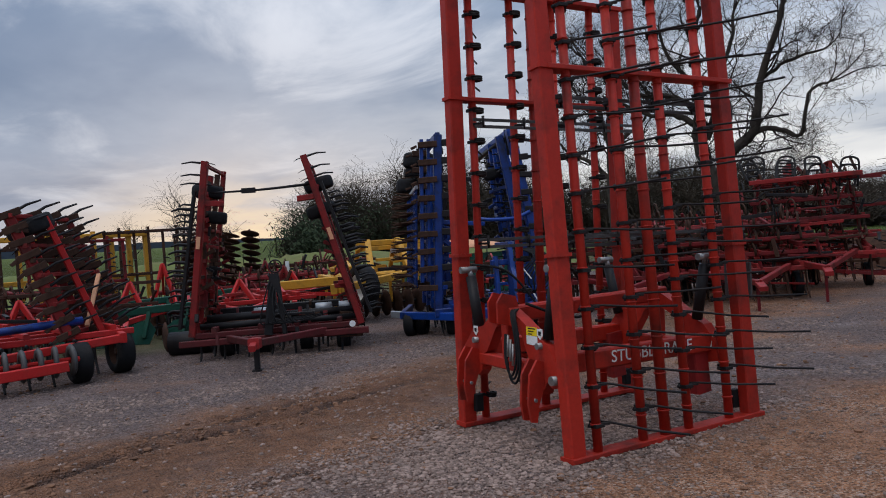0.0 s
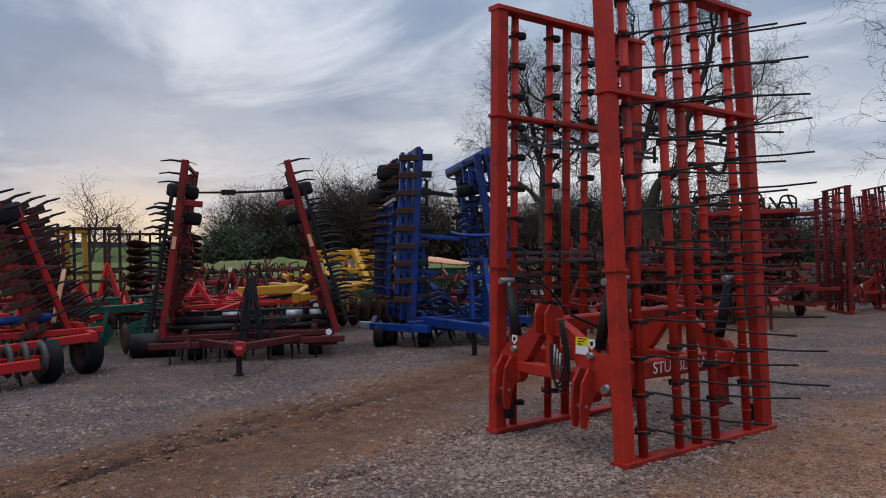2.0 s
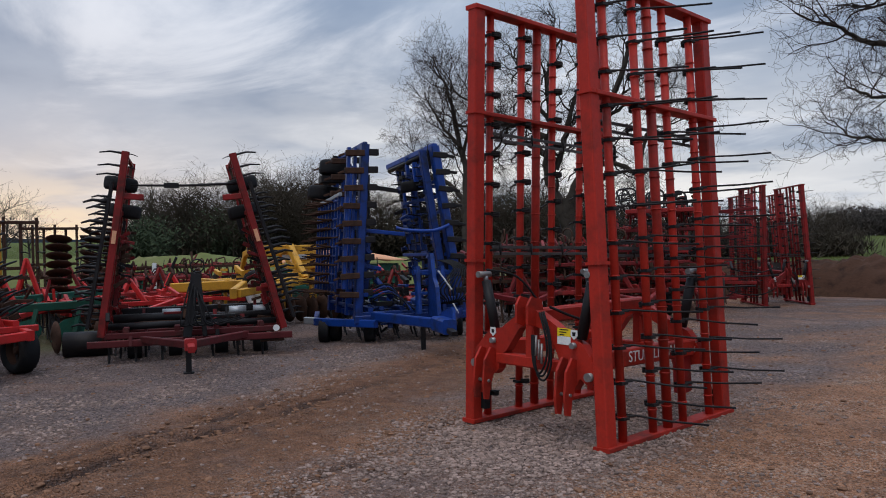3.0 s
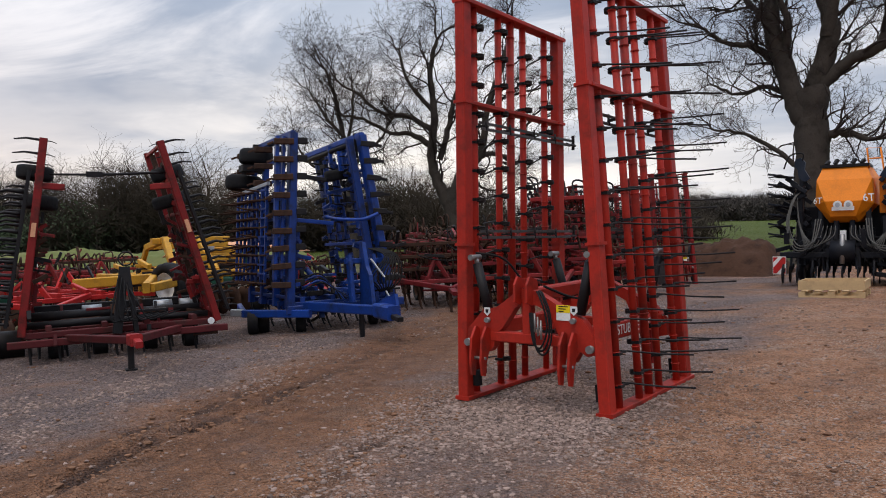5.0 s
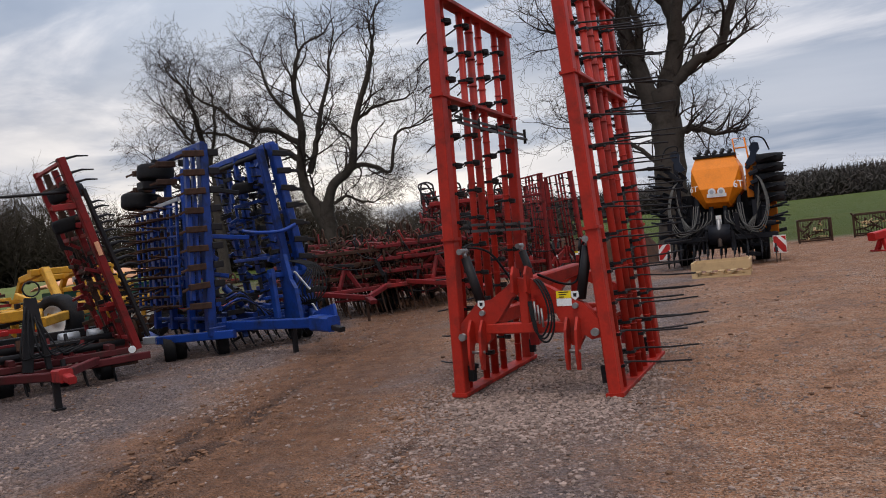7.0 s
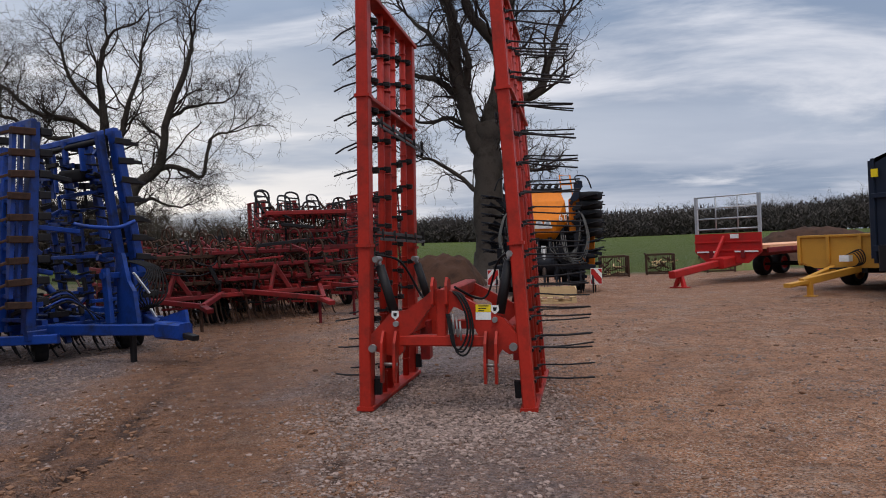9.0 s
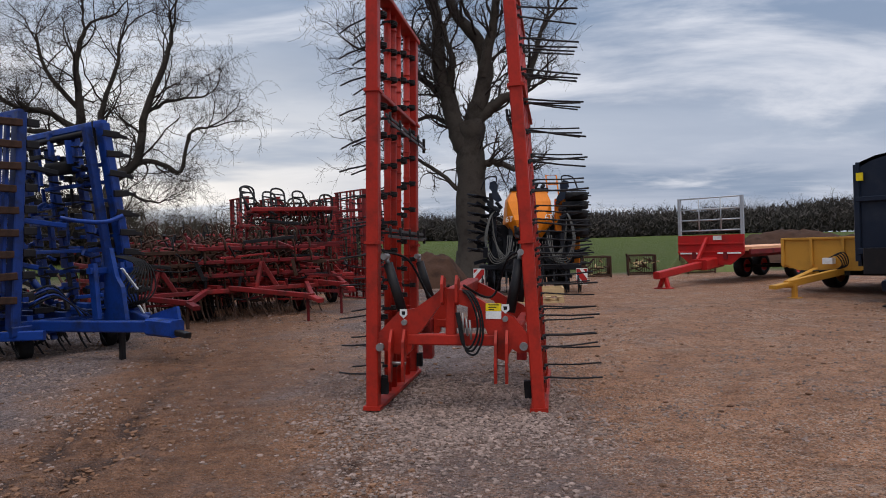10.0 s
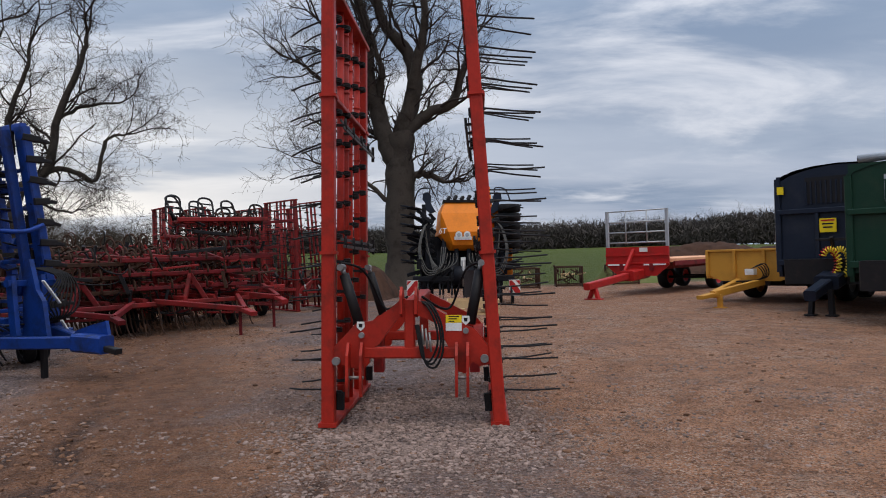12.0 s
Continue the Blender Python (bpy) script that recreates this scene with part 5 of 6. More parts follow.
def seed_drill():
    m = Matrix.Translation((17.7, 4.68, plane_z(17.7, 4.68) - .02)) @ Matrix.Rotation(radians(-86), 4, "Z") @ Matrix.Diagonal((.94, .94, .99, 1))
    th = root("seed_drill", m, "orange seed drill with black folded coulters and grey seed hoses", "seed drill")
    # hopper: a faceted box that narrows downwards
    v = [(-.62, -.05, 2.95), (.62, -.05, 2.95), (.66, .0, 2.35), (-.66, .0, 2.35), (-.34, .05, 1.92), (.34, .05, 1.92), (-.70, 1.5, 3.05), (.70, 1.5, 3.05), (.78, 1.5, 2.35), (-.78, 1.5, 2.35), (-.4, 1.5, 1.92), (.4, 1.5, 1.92),
         (-.42, -.30, 2.42), (.42, -.30, 2.42), (.28, -.22, 2.06), (-.28, -.22, 2.06), (-.5, .15, 3.25), (.5, .15, 3.25), (-.55, 1.4, 3.3), (.55, 1.4, 3.3)]
    f = [(0, 12, 13, 1), (0, 3, 12), (1, 13, 2), (12, 15, 14, 13), (3, 4, 15, 12), (2, 13, 14, 5), (4, 5, 14, 15), (0, 6, 9, 3), (1, 2, 8, 7), (3, 9, 10, 4), (2, 5, 11, 8), (4, 10, 11, 5), (6, 7, 8, 9), (9, 8, 11, 10), (0, 1, 17, 16), (0, 16, 18, 6), (1, 7, 19, 17), (16, 17, 19, 18), (6, 18, 19, 7)]
    v = [(x, y, zz - .38) for x, y, zz in v]
    hop = part("hopper", Shape().add(v, f), ORANGE, th, "faceted orange seed hopper")
    part("lid", Shape().beam((0, .1, 2.91), (0, 1.42, 2.95), 1.12, .07), BLACK, hop)
    letters("6T", .26, WHITE, hop, pose(.56, -.225, 2.10, 80, 0, 28))
    letters("6T", .22, WHITE, hop, pose(-.58, -.21, 2.06, 80, 0, -28))
    for s in (-.12, .12):
        part("badge", Shape().tube([(s, -.325, 1.95), (s, -.285, 1.95)], .10, 16), WHITE, hop, "round white badge")
        part("badge_core", Shape().tube([(s, -.335, 1.95), (s, -.30, 1.95)], .055, 14), GALV, hop)
    part("badge_strip", Shape().beam((-.25, -.30, 1.86), (.25, -.30, 1.86), .02, .09), WHITE, hop)
    part("side_box", Shape().box((.92, .45, 2.2), (.30, .5, .9)), ORANGE, th)
    part("ladder", Shape().tube([(.55, .2, 2.8), (.50, .2, 3.3), (.80, .2, 3.3), (.95, .2, 2.1)], .025, 6).tube([(.55, .2, 3.05), (.86, .2, 3.05)], .02, 6), ORANGE, th)
    for k in range(5):
        part("lid_latch", Shape().beam((-.42 + .2 * k, .2, 2.96), (-.36 + .2 * k, .25, 3.04 + .03 * (k % 2)), .10, .08), BLACK, hop)
    part("sight_glass", Shape().box((.0, -.25, 1.22), (.14, .12, .24)), WHITE, th)
    # black underframe
    for y in (-.35, .3, 1.0):
        part("frame_beam", Shape().beam((-1.45, y, .75), (1.45, y, .75), .14, .14), DARK, th)
    for x in (-.9, -.3, .3, .9):
        part("frame_rail", Shape().beam((x, -.5, .85), (x, 1.8, .85), .14, .16), DARK, th)
        part("column", Shape().beam((x * .6, -.1, .8), (x * .6, .1, 1.9), .12, .14, (0, 1, 0)), DARK, th)
    part("fan_housing", Shape().tube([(-.28, -.35, .85), (.28, -.35, .85)], .26, 18), DARK, th)
    part("centre_ram", Shape().tube([(.0, -.55, .55), (.0, -.5, 1.25)], .06, 10), STEEL, th)
    coulter = Shape().lathe([(.001, -.012), (.22, -.006), (.22, .006), (.001, .012)], Matrix.Rotation(radians(90), 4, "Y"), 18).beam((0, .05, .05), (0, .25, .42), .05, .08).beam((.02, .1, .1), (.02, .45, .2), .04, .1).mesh("coulter", DARK)
    for k in range(9):
        for y in (-.55, -.05):
            piece("coulter", coulter, th, pose(-1.36 + .34 * k + .1 * (y > -.3), y, .28))
    # folded wings stacked on each side
    for s in (-1, 1):
        wing = part("wing", Shape().beam((s * 1.02, .1, .9), (s * 1.02, .1, 2.45), .15, .22, (0, 1, 0)).beam((s * 1.12, 1.2, .9), (s * 1.12, 1.2, 2.9), .14, .18, (0, 1, 0)), DARK, th, "black folded wing with coulters")
        for k in range(7):
            z = 1.2 + .25 * k
            if s > 0 and k > 1:
                t = Shape().lathe([(.16, -.1), (.30, -.11), (.34, -.06), (.34, .06), (.30, .11), (.16, .1)], pose(s * 1.38, .15, z), 20)
                part("press_wheel", t, RUBBER, wing)
            piece("coulter", coulter, wing, pose(s * 1.35, -.15, z, 0, 78 * s, 8))
            part("coulter_arm", Shape().beam((s * 1.15, .1, z - .03), (s * 1.62, .05, z + .02), .08, .06).beam((s * 1.6, .05, z + .02), (s * 1.78, -.02, z - .0), .04, .03), DARK, wing)
        part("fold_arm", Shape().plate([(.78, 2.62), (.92, 2.56), (1.06, 2.66), (1.08, 2.86), (1.16, 2.96), (1.14, 3.12), (1.0, 3.16), (.9, 3.04), (.92, 2.86)] if s > 0 else [(-.92, 2.86), (-.9, 3.04), (-1.0, 3.16), (-1.14, 3.12), (-1.16, 2.96), (-1.08, 2.86), (-1.06, 2.66), (-.92, 2.56), (-.78, 2.62)], .16, Matrix(((1, 0, 0, 0), (0, 0, -1, .15), (0, 1, 0, 0), (0, 0, 0, 1)))), NAVY, th, "dark blue folding arm")
        board = part("warning_board", Shape().box((s * 1.46, -.42, .50), (.32, .02, .44)), WHITE, th, "red and white striped warning board")
        for band in ([(-.15, -.06), (-.15, -.20), (-.07, -.20), (.15, .06), (.15, .20), (.07, .20)], [(.03, -.20), (.15, -.20), (.15, -.06)], [(-.15, .08), (-.03, .20), (-.15, .20)]):
            turned = [(-s * x, z) for x, z in band]
            part("stripe", Shape().plate(turned, .004, Matrix(((1, 0, 0, s * 1.46), (0, 0, 1, -.433), (0, 1, 0, .50), (0, 0, 0, 1)))), RED2, board)
        pts = [Vector((s * 1.0, .1, 3.0)), Vector((s * .95, .05, 3.25)), Vector((s * 1.25, .0, 3.22)), Vector((s * 1.4, .0, 2.9))]
        part("arm_hose", Shape().tube(spline(pts, 5), .02, 6), RUBBER, th)
        for k in range(3):
            pts = [Vector((s * (.50 + .06 * k), -.25, 1.62)), Vector((s * (.62 + .05 * k), -.55, 1.1 - .06 * k)), Vector((s * (1.0 + .04 * k), -.6, 1.0 - .05 * k)), Vector((s * (1.22 + .03 * k), -.45, 1.5)), Vector((s * (1.12 + .02 * k), -.25, 2.1)), Vector((s * 1.0, .0, 2.3))]
            part("seed_hose", Shape().tube(spline(pts, 6), .014, 6), HOSE_GREY, th, "grey ribbed seed hose")
        for k in range(5):
            x0 = s * (.18 + .09 * k)
            pts = [Vector((x0, -.2, 1.45)), Vector((x0 * 1.2, -.40 - .02 * k, 1.2 - .04 * k)), Vector((s * (.62 + .05 * k), -.42, 1.0 - .03 * k)), Vector((s * (.92 + .02 * k), -.3, 1.3 + .06 * k)), Vector((s * 1.08, -.05, 1.6 + .15 * k))]
            part("seed_hose", Shape().tube(spline(pts, 5), .013, 6), HOSE_GREY, th, "grey ribbed seed hose")
            pts = [Vector((x0 * .8, -.3, 1.4)), Vector((x0 * 1.1, -.45, 1.0)), Vector((x0 * 1.6, -.5, .8)), Vector((x0 * 2.0, -.5, .6))]
            part("seed_hose", Shape().tube(spline(pts, 5), .011, 6), RUBBER, th)
    for k in range(60):
        a = Vector((random.uniform(-1.3, 1.3), random.uniform(-.55, .5), random.uniform(.3, 1.25)))
        e = random.choice((Vector((random.uniform(.2, .5), 0, random.uniform(-.1, .1))), Vector((random.uniform(-.05, .05), random.uniform(-.1, .1), random.uniform(.2, .5)))))
        part("bracket", Shape().beam(a, a + e, random.uniform(.05, .14), random.uniform(.05, .14)), DARK, th)
    for k in range(60):
        s = -1 if k % 2 else 1
        a = Vector((s * random.uniform(.72, 1.3), random.uniform(-.1, .6), random.uniform(.9, 2.6)))
        part("bracket", Shape().beam(a, a + Vector((s * random.uniform(.05, .4), 0, random.uniform(-.25, .25))), random.uniform(.06, .16), .1), DARK, th)
    part("rear_body", Shape().box((0, 1.2, 1.2), (2.4, .8, 1.5)), DARK, th)
    part("tail_box", Shape().box((1.25, .6, 1.25), (.5, .4, .9)), ORANGE, th)
    for s in (-1, 1):
        wheel(th, pose(s * 1.05, 1.5, .5, 0, 90, 0), .5, .4, ORANGE)


seed_drill()


def pallet():
    th = root("pallet_crate", stand(14.75, 4.38, -88, dz=-.045) @ Matrix.Diagonal((1, 1, 1.25, 1)), "pale pine collar on a wooden pallet before the drill", "pallet")
    for i in range(5):
        part("deck_board", Shape().box((-.5 + .25 * i, 0, .135), (.12, .92, .02)), PINE, th)
    for y in (-.45, 0, .45):
        part("bearer", Shape().box((0, y, .05), (1.2, .09, .03)), PINE, th)
        for x in (-.54, 0, .54):
            part("block", Shape().box((x, y, .095), (.12, .09, .06)), PINE, th)
    for y in (-.48, .48):
        part("side_board", Shape().box((0, y, .235), (1.2, .03, .14)), PINE, th)
    for x in (-.59, .59):
        part("end_board", Shape().box((x, 0, .235), (.03, .93, .14)), PINE, th)


pallet()

# ---- trailers ----


def trailer_axle(th, y, half, r, mat):
    part("axle", Shape().beam((-half, y, r), (half, y, r), .1, .1), BLACK, th)
    for s in (-1, 1):
        wheel(th, pose(s * half, y, r, 0, 90, 0), r, .34, mat)


def bale_trailer():
    # local y points to the hitch; x to the left as seen from the hitch
    th = root("bale_trailer", stand(20.3, -.60, 50) @ Matrix.Diagonal((1, 1, .90, 1)), "red flat trailer with a galvanised headboard rack", "trailer", "parked trailers")
    W = 2.1
    part("bed", Shape().box((0, -3.0, 1.12), (W, 5.4, .12)), PEACH, th, "weathered wooden bed")
    part("chassis", Shape().beam((-.5, .1, .92), (-.5, -5.5, .98), .12, .24).beam((.5, .1, .92), (.5, -5.5, .98), .12, .24).beam((-W / 2, -.3, 1.02), (-W / 2, -5.6, 1.02), .06, .16).beam((W / 2, -.3, 1.02), (W / 2, -5.6, 1.02), .06, .16), RED4, th)
    m = Matrix(((1, 0, 0, 0), (0, 0, -1, .02), (0, 1, 0, 0), (0, 0, 0, 1)))
    part("front_panel", Shape().plate([(-W / 2, 1.6), (W / 2, 1.6), (W / 2, .98), (W * .3, .62), (-W * .3, .62), (-W / 2, .98)], .06, m), RED2, th)
    part("panel_rib", Shape().beam((-W / 2, .07, 1.32), (W / 2, .07, 1.32), .03, .05).beam((-W / 2, .07, 1.05), (W / 2, .07, 1.05), .03, .05), RED2, th)
    part("reflective_strip", Shape().beam((-W * .46, .08, 1.0), (-W * .12, .08, 1.0), .02, .05).beam((W * .12, .08, 1.0), (W * .46, .08, 1.0), .02, .05), WHITE, th)
    part("plate_label", Shape().box((-.25, .07, 1.5), (.26, .02, .14)), WHITE, th)
    part("drawbar", Shape().beam((0, -.3, .72), (0, .7, .64), .5, .34).beam((0, .5, .66), (0, 2.9, .42), .2, .22), RED2, th)
    part("drawbar_rib", Shape().beam((.1, .03, 1.5), (.1, .6, .8), .08, .1), RED2, th)
    part("stand", Shape().beam((0, 2.5, .44), (.14, 2.55, .02), .1, .12, (0, 1, 0)).beam((0, 2.5, .44), (-.14, 2.55, .02), .1, .12, (0, 1, 0)).box((0, 2.55, .02), (.5, .25, .04)), RED2, th)
    rack = part("headboard_rack", Shape().beam((-W / 2 + .05, .0, 1.58), (-W / 2 + .05, .0, 2.85), .09, .09, (0, 1, 0)), GALV, th, "galvanised tubular rack")
    part("rack_post", Shape().beam((W / 2 - .05, 0, 1.58), (W / 2 - .05, 0, 2.85), .09, .09, (0, 1, 0)), GALV, rack)
    for z in (1.75, 2.1, 2.46, 2.83):
        part("rack_bar", Shape().tube([(-W / 2 + .05, 0, z), (W / 2 - .05, 0, z)], .024, 8), GALV, rack)
    for x in (-.35, .35):
        part("rack_bar", Shape().tube([(x, 0.01, 1.75), (x, .01, 2.83)], .02, 8), GALV, rack)
    for y in (-3.6, -4.8):
        trailer_axle(th, y, .85, .42, RED2)


def dump_trailer():
    th = root("tipping_trailer", stand(15.4, -2.25, 44) @ Matrix.Diagonal((1.05, 1, .86, 1)), "low ochre-yellow tipping trailer with a pointed drawbar", "trailer", "parked trailers")
    W = 2.1
    m = Matrix(((1, 0, 0, 0), (0, 0, -1, 0), (0, 1, 0, 0), (0, 0, 0, 1)))
    part("front_panel", Shape().plate([(-W / 2, 1.46), (W / 2, 1.46), (W / 2, .80), (W * .33, .62), (-W * .33, .62), (-W / 2, .78)], .05, m), OCHRE, th)
    for x in (-W / 2 + .03, -.35, .35, W / 2 - .03):
        part("panel_rib", Shape().beam((x, .05, .75), (x, .05, 1.47), .07, .06, (0, 1, 0)), OCHRE, th)
    part("top_rail", Shape().beam((-W / 2, .02, 1.48), (W / 2, .02, 1.48), .1, .06), OCHRE, th)
    for s in (-1, 1):
        part("side_panel", Shape().box((s * W / 2, -2.0, 1.08), (.06, 4.0, .78)), OCHRE, th)
    part("floor_panel", Shape().box((0, -2.0, .70), (W - .1, 4.0, .06)), OCHRE, th)
    part("chassis", Shape().beam((-.4, .0, .58), (-.4, -4, .62), .12, .18).beam((.4, .0, .58), (.4, -4, .62), .12, .18), BLACK, th)
    part("drawbar", Shape().beam((-.28, .0, .60), (0, 1.75, .36), .12, .18).beam((.28, .0, .60), (0, 1.75, .36), .12, .18).beam((0, 1.5, .38), (0, 2.3, .32), .16, .1), OCHRE, th)
    part("jack", Shape().beam((-.08, 1.6, .36), (-.08, 1.6, .0), .1, .1, (0, 1, 0)).box((-.08, 1.6, .015), (.24, .2, .03)), OCHRE, th)
    part("valve", Shape().box((-.1, .18, .88), (.22, .16, .16)), WHITE, th)
    for k in range(4):
        part("hose", Shape().tube(spline([Vector((-.1, .2, .95)), Vector((-.3 - .05 * k, .25, 1.02 + .03 * k)), Vector((-.42 - .04 * k, .25, .8)), Vector((-.25, .22, .66)), Vector((.15 + .1 * k, .4, .62))], 4), .014, 5), RUBBER, th)
    trailer_axle(th, -1.9, .8, .42, OCHRE)


def grain_trailer(x, y, turn, W, top, mat, label, mesh_z, arched):
    th = root("grain_trailer", stand(x, y, turn), label, "trailer", "parked trailers")
    m = Matrix(((1, 0, 0, 0), (0, 0, -1, 0), (0, 1, 0, 0), (0, 0, 0, 1)))
    crown = [(W / 2 - W * i / 10, top - .28 + .28 * math.sin(math.pi * i / 10) ** .7) for i in range(11)] if arched else [(W / 2, top), (-W / 2, top)]
    part("front_panel", Shape().plate([(-W / 2, .85), (W / 2, .85)] + crown, .06, m), mat, th)
    for s in (-1, 1):
        part("side_panel", Shape().box((s * W / 2, -2.6, (top + .55) / 2), (.08, 5.2, top - .85)), mat, th)
        part("corner_post", Shape().beam((s * W / 2, .02, .8), (s * W / 2, .02, top - .2), .12, .12, (0, 1, 0)), mat, th)
    part("rear_panel", Shape().box((0, -5.2, (top + .55) / 2), (W, .08, top - .85)), mat, th)
    part("floor_panel", Shape().box((0, -2.6, .9), (W, 5.2, .1)), mat, th)
    part("cover", Shape().add([(sx * W / 2 * math.cos(math.pi * i / 8), yy, top - .25 + .28 * math.sin(math.pi * i / 8)) for yy in (.05, -5.2) for i in range(9) for sx in (1,)], [(i, i + 1, 10 + i, 9 + i) for i in range(8)], True), RUBBER, th, "rolled dark sheet over the top")
    part("cross_rib", Shape().beam((-W / 2, .06, mesh_z - .05), (W / 2, .06, mesh_z - .05), .08, .1), mat, th)
    part("cross_rib", Shape().beam((-W / 2, .06, 1.0), (W / 2, .06, 1.0), .08, .12), mat, th)
    for s in (-.42, .42):
        part("door_post", Shape().beam((s, .06, 1.0), (s, .06, mesh_z - .08), .08, .06, (0, 1, 0)), mat, th)
    win = part("mesh_window", Shape().box((-.1, .035, (top + mesh_z) / 2 - .06), (W * .62, .02, top - mesh_z - .32)), GALV if not arched else BLACK, th, "ventilated window")
    for k in range(16):
        xx = -.1 - W * .30 + W * .60 * k / 15
        part("slat", Shape().beam((xx, .05, mesh_z + .08), (xx, .05, top - .30), .03, .03, (0, 1, 0)), mat, win)
    part("chassis", Shape().beam((-.45, .2, .72), (-.45, -5.2, .78), .12, .26).beam((.45, .2, .72), (.45, -5.2, .78), .12, .26), BLACK, th)
    part("front_box", Shape().box((0, .25, .82), (W * .8, .4, .5)), BLACK, th)
    part("drawbar", Shape().beam((0, .0, .78), (0, .9, .62), .45, .26).beam((0, .8, .62), (0, 1.75, .42), .22, .2), mat, th)
    for s in (-.16, .16):
        part("stand_leg", Shape().beam((s, 1.15, .5), (s * 1.2, 1.2, .0), .09, .12, (0, 1, 0)).box((s * 1.2, 1.2, .02), (.2, .2, .04)), BLACK, th)
    for k, (hx, hm, rr) in enumerate(((-.15, HOSE_Y, .05), (.05, RED2, .05), (.0, HOSE_Y, .045))):
        pts = []
        for i in range(120):
            a = radians(30 + 260 * i / 119)
            c = Vector((hx + .15 * math.cos(a), .52 + .04 * k, 1.0 + .26 * math.sin(a)))
            pts.append(c + Vector((math.cos(a) * math.cos(i * .9), math.sin(i * .9), math.sin(a) * math.cos(i * .9))) * rr)
        part("coil_hose", Shape().tube(pts, .014, 5), hm, th, "coiled plastic air hose")
    part("hose_bracket", Shape().beam((0, .3, 1.0), (0, .55, 1.5), .06, .08).beam((-.25, .5, 1.45), (.3, .5, 1.45), .05, .05), BLACK, th)
    for y in (-3.0, -4.3):
        trailer_axle(th, y, .9, .5, GALV)
    return th


bale_trailer()
dump_trailer()
navy = grain_trailer(12.5, -3.04, 47, 2.4, 2.95, NAVY, "navy blue high-sided grain trailer with coiled air hoses", 2.1, True)
sign = part("warning_sign", Shape().box((.2, .11, 1.74), (.32, .02, .28)), LABEL_Y, navy, "yellow warning sign")
for k, z in enumerate((.10, .03, -.04)):
    part("text_bar", Shape().box((.2, .123, 1.74 + z), (.26 - .04 * k, .006, .03)), RED2 if k == 0 else BLACK, sign)
part("lamp", Shape().box((1.12, .1, 2.5), (.12, .05, .16)), LABEL_Y, navy, "small amber marker lamp")
part("ladder", Shape().tube([(1.30, -.1, 1.2), (1.30, -.1, 2.5)], .03, 6).tube([(1.30, -.4, 1.2), (1.30, -.4, 2.5)], .03, 6), GALV, navy)
grn = grain_trailer(9.55, -3.09, 47, 2.4, 2.72, GREEN, "dark green grain trailer with coiled yellow air hoses", 1.95, False)
part("roof_tube", Shape().tube([(-1.2, -.2, 2.82), (1.1, -.2, 2.82)], .07, 10), GALV, grn)

# ---- wire stillages, earth banks ----


def stillage(x, y, turn):
    th = root("stillage", stand(x, y, turn), "rusty wire stillage of scrap at the field edge", "stillage", "stillages")
    W, D, H = 1.25, 1.0, .78
    for sx in (-1, 1):
        for sy in (-1, 1):
            part("post", Shape().beam((sx * W / 2, sy * D / 2, 0), (sx * W / 2, sy * D / 2, H), .06, .06, (0, 1, 0)), RUST, th)
    for z in (.06, H - .02):
        part("rail", Shape().beam((-W / 2, -D / 2, z), (W / 2, -D / 2, z), .05, .05).beam((-W / 2, D / 2, z), (W / 2, D / 2, z), .05, .05).beam((-W / 2, -D / 2, z), (-W / 2, D / 2, z), .05, .05).beam((W / 2, -D / 2, z), (W / 2, D / 2, z), .05, .05), RUST, th)
    s = Shape()
    for i in range(1, 12):
        for yy in (-D / 2, D / 2):
            s.tube([(-W / 2 + W * i / 12, yy, .05), (-W / 2 + W * i / 12, yy, H)], .007, 4)
        for xx in (-W / 2, W / 2):
            s.tube([(xx, -D / 2 + D * i / 12, .05), (xx, -D / 2 + D * i / 12, H)], .007, 4)
    part("wire_mesh", s, RUST, th)
    for k in range(22):
        a = Vector((random.uniform(-.5, .5), random.uniform(-.4, .4), random.uniform(.1, .6)))
        part("scrap", Shape().beam(a, a + Vector((random.uniform(-.35, .35), random.uniform(-.3, .3), random.uniform(-.05, .25))), random.uniform(.03, .09), .04), RUST if k % 4 else PINE, th)


stillage(26.2, 2.5, 2)
stillage(26.9, .75, -3)
stillage(27.3, -1.4, 5)


def bank(name, pts, width, height, mat, label, step=.35):
    """A long heap of earth along pts with a rough, lumpy skin."""
    line = spline([Vector((x, y, 0)) for x, y in pts], 26)
    s = Shape()
    n = 30
    vs = []
    for i, p in enumerate(line):
        d = (line[min(i + 1, len(line) - 1)] - line[max(i - 1, 0)]).normalized()
        r = Vector((d.y, -d.x, 0))
        e = min(1.0, 3.0 * math.sin(math.pi * i / (len(line) - 1)))
        for j in range(n + 1):
            q = 2 * j / n - 1
            c = p + r * q * width
            h = height * e * (1 - abs(q) ** 1.6) * (.9 + .2 * noise.noise((c.x * .5, c.y * .5, 1))) + (.16 * noise.noise((c.x * 2.2, c.y * 2.2, 4)) + .11 * noise.noise((c.x * 6, c.y * 6, 8))) * (1 - q * q)
            vs.append((c.x, c.y, plane_z(c.x, c.y) - .06 + h))
    s.add(vs, [(i * (n + 1) + j, i * (n + 1) + j + 1, (i + 1) * (n + 1) + j + 1, (i + 1) * (n + 1) + j) for i in range(len(line) - 1) for j in range(n)], True)
    ob = part(name, s, mat)
    tagged(ob, label, "earth bank", kind="structure")
    return ob


